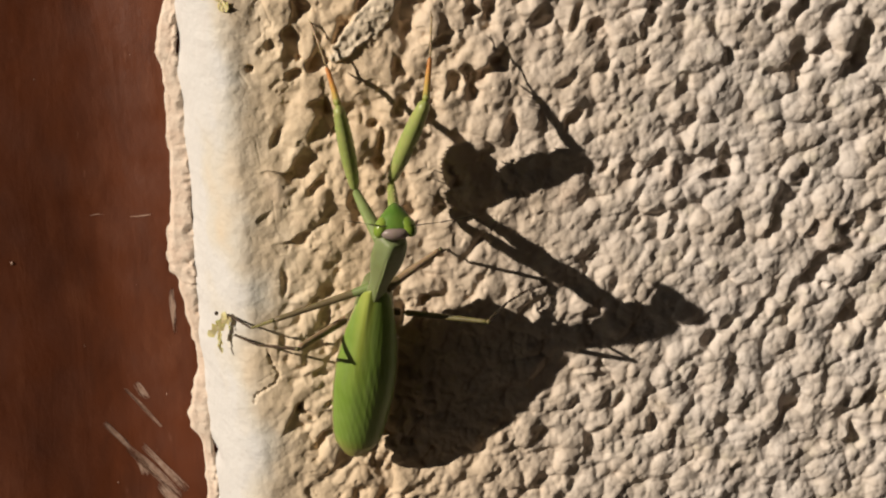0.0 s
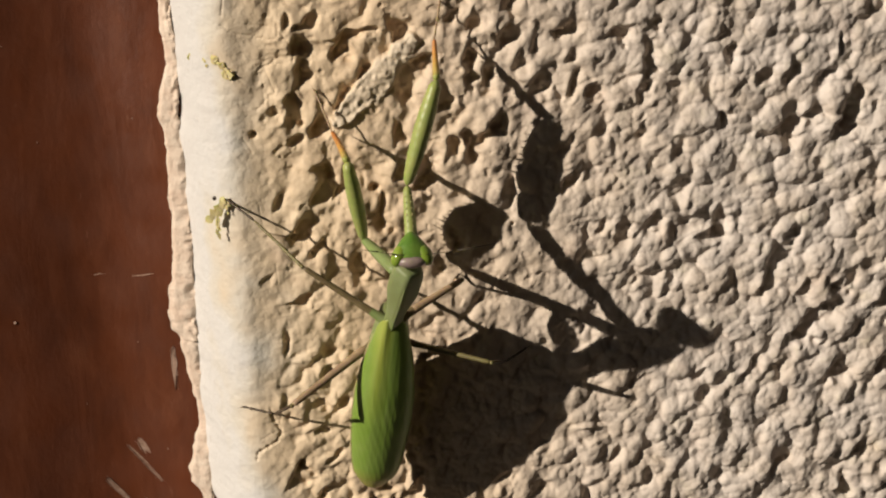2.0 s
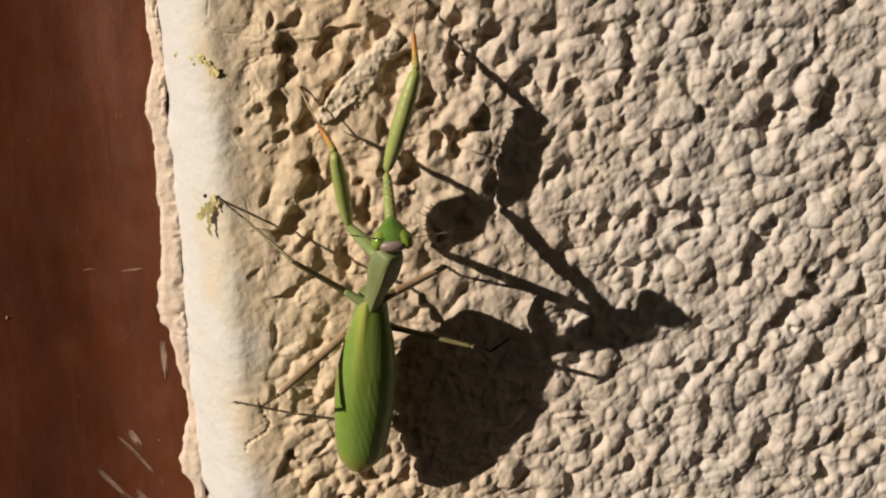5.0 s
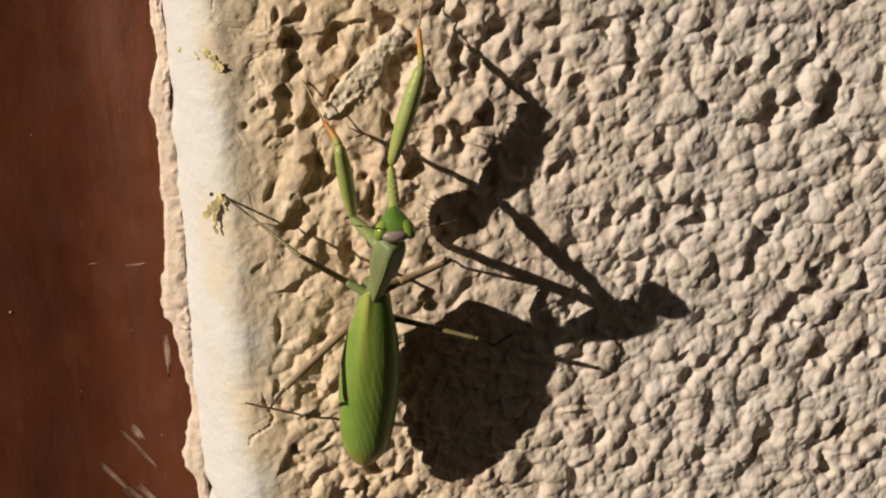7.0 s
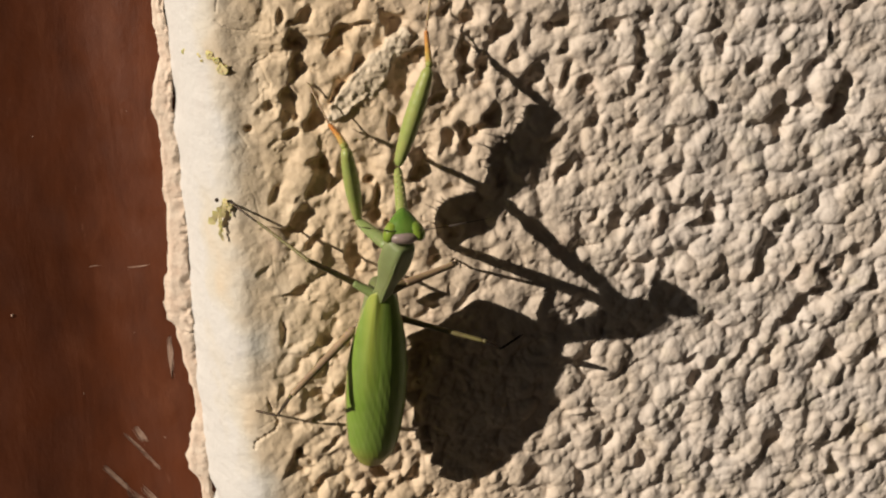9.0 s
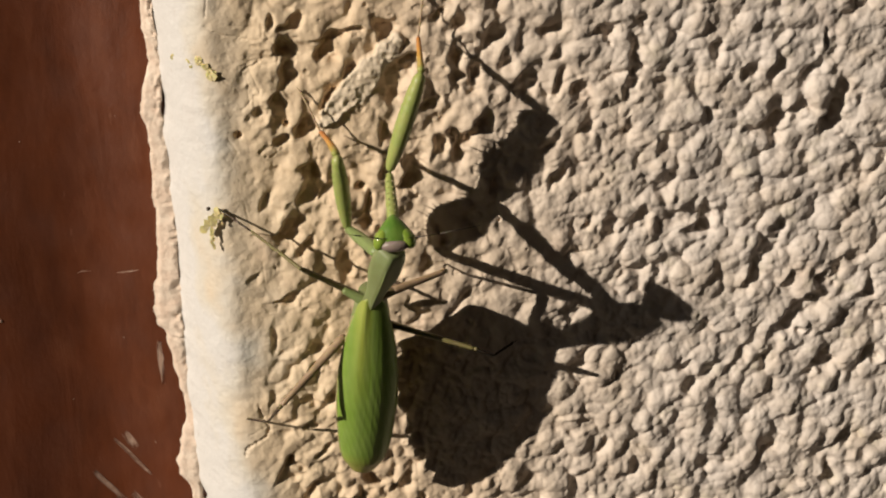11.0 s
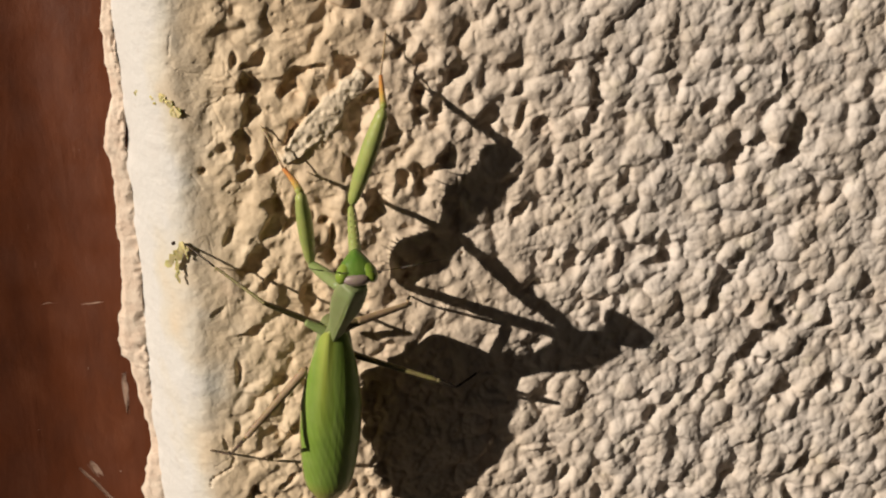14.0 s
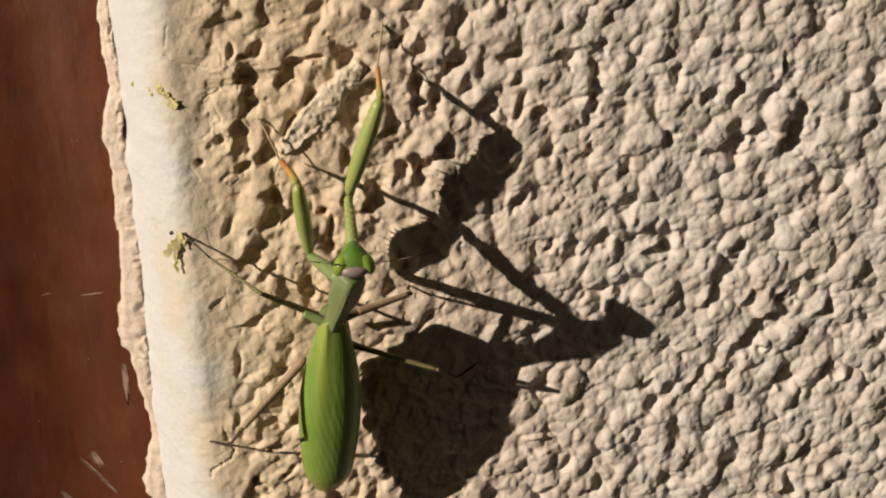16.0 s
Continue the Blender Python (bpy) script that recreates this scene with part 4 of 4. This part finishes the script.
def build_fore_tibia(length, inner):
    tibia = part("tibia", spindle(length, lambda u: 1.0 - 0.45 * u, 0.8, inner * 0.5), ORANGE, mantis, "orange spiny foreleg tibia")
    spines = bmesh.new()
    for i in range(11):
        u = 0.2 + 0.72 * i / 10
        for side in (-0.2, 0.2):
            cone(spines, (inner * (0.5 * math.sin(math.pi * u) + 0.4), side, u * length), (inner * (1.6 + 0.3 * u), side * 2, u * length + 0.6), 0.11)
    part("spine_row", spines, LEG, tibia)
    claw = bmesh.new()
    cone(claw, (0, 0, length * 0.93), (inner * 1.6, 0, length + 2.4), 0.36, 8)
    part("claw", claw, DARK, tibia, "dark hooked tibial claw")
    return tibia


def build_tarsus(length, thick=0.3, material=None):
    bm = bmesh.new()
    rings = []
    for i in range(5):
        a, b = i / 5, (i + 0.92) / 5
        rings += [((0, 0, a * length), thick * 0.7, thick * 0.7), ((0, 0, (a + 0.12) * length), thick * 0.8, thick * 0.8), ((0, 0, b * length), thick * 1.05, thick * 1.05)]
    tube(bm, rings, 8)
    for s in (-1, 1):
        cone(bm, (0, 0, length * 0.97), (s * 0.8, 0.3, length + 1.1), 0.14)
    return part("tarsus", bm, material or LEG, mantis, "thin jointed brown tarsus")


class Leg:
    """A jointed leg: rows of joints from the tip inwards, and the hip it hangs from. The segments keep their lengths."""

    def __init__(self, rows, hip):
        self.rows, self.hip, self.kept = rows, hip, {}
        chains = [[Vector(p) for p in r[1:]] + [hip(r[0])] for r in rows]
        self.lengths = [sum((c[i] - c[i + 1]).length for c in chains) / len(chains) for i in range(len(chains[0]) - 1)]

    def walking(self, femur):
        """Let the knee lead: the foot hangs from it, and the femur ends at or behind its hip."""
        self.lengths[2] = femur
        for t in TIMES:
            foot, ankle, knee = lerp_rows(self.rows, t)
            hip = self.hip(t)
            ankle = knee + (ankle - knee).normalized() * self.lengths[1]
            foot = ankle + (foot - ankle).normalized() * self.lengths[0]
            while (hip - knee).length < femur and hip.y < -4:
                hip = hip + Vector((0, 0.1, -0.036))
            root = knee + (hip - knee).normalized() * femur
            self.kept[t] = [foot, ankle, knee, root]

    def joints(self, t):
        if t not in self.kept:
            p = lerp_rows(self.rows, t)
            for _ in range(60):
                for i in range(3):
                    gap = p[i + 1] - p[i]
                    pull = gap * (0.5 - 0.5 * self.lengths[i] / max(gap.length, 0.01))
                    p[i], p[i + 1] = p[i] + pull, p[i + 1] - pull
            p[3] = p[2] + (p[3] - p[2]).normalized() * self.lengths[2]
            p[1] = p[2] + (p[1] - p[2]).normalized() * self.lengths[1]
            p[0] = p[1] + (p[0] - p[1]).normalized() * self.lengths[0]
            p.append(p[3] + (self.hip(t) - p[3]).normalized() * self.lengths[3])
            self.kept[t] = p
        return self.kept[t]

    def carry(self, ob, i, j, side=(0, 1, 0)):
        """Let a segment run from joint i to joint j."""
        MOVING.append((ob, lambda t: between(self.joints(t)[i], self.joints(t)[j], side)))


def chest(along, up, across):
    """A place on the moving front shield: along it, away from the wall, to its right. Millimetres."""
    def place(t):
        neck, head, tail = lerp_rows(BODY_ROWS, t)
        return (between(neck, head, (0, -1, 0)) @ Vector((up * MM, across * MM, along * MM))) / MM
    return place


def belly(along, up, across):
    def place(t):
        return (body_pose(t) @ Vector((up * MM, -across * MM, along * MM))) / MM
    return place


def build_foreleg(rows, hip, inner, material, blade, deep, dotted):
    leg = Leg(rows, hip)
    tarsus, tibia, femur, coxa = leg.lengths
    leg.carry(build_coxa(coxa, material, dotted), 4, 3)
    leg.carry(build_fore_femur(femur, inner, blade, deep), 3, 2)
    leg.carry(build_fore_tibia(tibia, inner), 2, 1)
    leg.carry(build_tarsus(tarsus, 0.26, LEG), 1, 0)


def build_walking_leg(rows, hip, femur_thick, femur_long, tibia_material, femur_material, coxa_material, coxa_label):
    leg = Leg(rows, hip)
    leg.walking(femur_long)
    coxa = part("coxa", spindle(5.2, lambda u: 1.25 - 0.55 * u), coxa_material, mantis, coxa_label)
    MOVING.append((coxa, lambda t: between(hip(t).lerp(leg.joints(t)[2], -0.06), leg.joints(t)[2])))
    femur = part("femur", spindle(leg.lengths[2], lambda u: femur_thick * (1.2 - 0.45 * u)), femur_material, mantis, "slender walking-leg femur")
    leg.carry(femur, 3, 2)
    tibia = part("tibia", spindle(leg.lengths[1], lambda u: 0.42 - 0.14 * u), tibia_material, mantis, "slender walking-leg tibia")
    leg.carry(tibia, 2, 1)
    knee = bmesh.new()
    bmesh.ops.create_icosphere(knee, subdivisions=2, radius=0.5 * MM)
    part("knee", knee, OLIVE, tibia)
    spurs = bmesh.new()
    for i in range(7):
        u = 0.25 + 0.1 * i
        cone(spurs, (0.25, 0, u * leg.lengths[1]), (0.8, (-0.3, 0.3)[i % 2], u * leg.lengths[1] + 0.7), 0.08)
    part("spur_row", spurs, DARK_SHADED_LEG, tibia)
    leg.carry(build_tarsus(leg.lengths[0], 0.3, DARK_SHADED_LEG), 1, 0)
    return leg


def flake(bm, rng, c, size, long):
    turn = Euler((rng.uniform(-0.2, 0.2), rng.uniform(-3.1, 3.1) if long < 1.5 else rng.uniform(-0.35, 0.35), rng.uniform(-0.45, 0.0))).to_matrix()
    ring = []
    for i in range(7):
        a = 2 * math.pi * i / 7
        r = size * rng.uniform(0.6, 1.15)
        ring.append(Vector((r * math.cos(a), rng.uniform(-0.12, 0.12), r * long * math.sin(a))))
    top = [bm.verts.new((c + turn @ p) * MM) for p in ring]
    low = [bm.verts.new((c + turn @ (p * 0.9 + Vector((0, 0.22, 0)))) * MM) for p in ring]
    bm.faces.new(top), bm.faces.new(list(reversed(low)))
    for i in range(7):
        bm.faces.new((top[i], top[(i + 1) % 7], low[(i + 1) % 7], low[i]))


def build_debris(leg):
    """Dry fluff stuck to one foot, hanging down from it."""
    rng = random.Random(9)
    bm = bmesh.new()

    for i in range(18):
        u = i / 17
        x = -0.2 - 3.4 * u + rng.gauss(0, 0.55)
        flake(bm, rng, Vector((x, -0.35 - 0.3 * x - 0.03 * i, -0.5 - 3.4 * u + rng.gauss(0, 0.7))), rng.uniform(0.55, 1.15), 1.0)
    for i in range(8):
        flake(bm, rng, Vector((-2.3 + 0.25 * math.sin(2.1 * i), 0.25, -4.2 - 0.6 * i)), rng.uniform(0.3, 0.55), 1.7)
    for i in range(3):
        flake(bm, rng, Vector((-0.1 + 0.1 * i, -0.4, -1.4 - 0.8 * i)), rng.uniform(0.14, 0.24), 2.0)
    fluff = part("dry_fluff", bm, DEBRIS, mantis, "yellowish dry fluff stuck on the foot", smooth=False)
    tagged(fluff, kind="stuff")
    # small dark ball that stands for the foot's pad and claw end
    seed = bmesh.new()
    bmesh.ops.create_icosphere(seed, subdivisions=2, radius=0.48 * MM)
    bmesh.ops.translate(seed, verts=seed.verts, vec=(-2.5 * MM, 0.3 * MM, 0.3 * MM))
    part("seed", seed, DARK, fluff, "tiny dark pad and claw end of the foot")
    MOVING.append((fluff, lambda t: Matrix.Translation(leg.joints(t)[0] * MM)))


build_abdomen()
build_wing(-1), build_wing(1)
shield = build_pronotum()
MOVING.append((shield, lambda t: between(lerp_rows(BODY_ROWS, t)[0], lerp_rows(BODY_ROWS, t)[1], (0, -1, 0))))
head = build_head()


def head_pose(t):
    neck, top, tail = lerp_rows(BODY_ROWS, t)
    return Matrix.Translation((top + Vector((0.3, -1.2, 2.2))) * MM) @ pose(0, 0, 0, -22, 0, 0)


MOVING.append((head, head_pose))
build_foreleg(LEFT_FORE, chest(13.5, -1.6, -1.7), 1, COXA, 0.78, 0.92, False)
build_foreleg(RIGHT_FORE, chest(13.5, -1.6, 1.7), 1, FEMUR, 0.82, 1.0, True)
build_debris(build_walking_leg(LEFT_MID, belly(0.9, -1.5, -2.2), 0.72, 19.5, OLIVE, MIDLEG, COXA, "short olive-green walking-leg coxa"))
build_walking_leg(RIGHT_MID, belly(-0.5, -1.5, 2.4), 0.8, 13.0, LEG, LEG, MIDLEG, "short olive-brown walking-leg coxa")
build_walking_leg(LEFT_HIND, belly(7, -3, -2.4), 0.85, 20.0, DARK_SHADED_LEG, LEG, MIDLEG, "short olive-brown walking-leg coxa")
# this tibia's dark colour stands in for the body's shadow on it
build_walking_leg(RIGHT_HIND, belly(10.5, -8, 2.4), 0.6, 19.0, DARK_SHADED_LEG, OLIVE, MIDLEG, "short olive-brown walking-leg coxa")


def build_wall_fluff():
    """Shreds of dry plant fluff caught on the white edge of the wall."""
    rng = random.Random(4)
    bm = bmesh.new()
    for x, z, n, size in ((-48.4, 50.2, 3, 1.0), (-47.3, 49.2, 3, 0.9), (-46.2, 47.8, 4, 1.25), (-45.6, 46.9, 2, 0.9), (-50.6, 49.4, 2, 0.5), (-51.4, 49.8, 1, 0.5), (-54.4, 50.2, 2, 0.6)):
        for _ in range(n):
            px = x + rng.gauss(0, 0.4)
            flake(bm, rng, Vector((px, float(corner(px)) - 0.35, z + rng.gauss(0, 0.35))), size * rng.uniform(0.5, 1.1), 1.0)
    ob = part("plant_fluff", bm, DEBRIS, None, smooth=False)
    tagged(ob, "shreds of pale yellow plant fluff on the white wall edge", "plant fluff")


build_wall_fluff()


def motions():
    walk(mantis, [(t, body_pose(t)) for t in TIMES])
    for ob, place in MOVING:
        walk(ob, [(t, body_pose(t).inverted() @ place(t)) for t in TIMES])


motions()
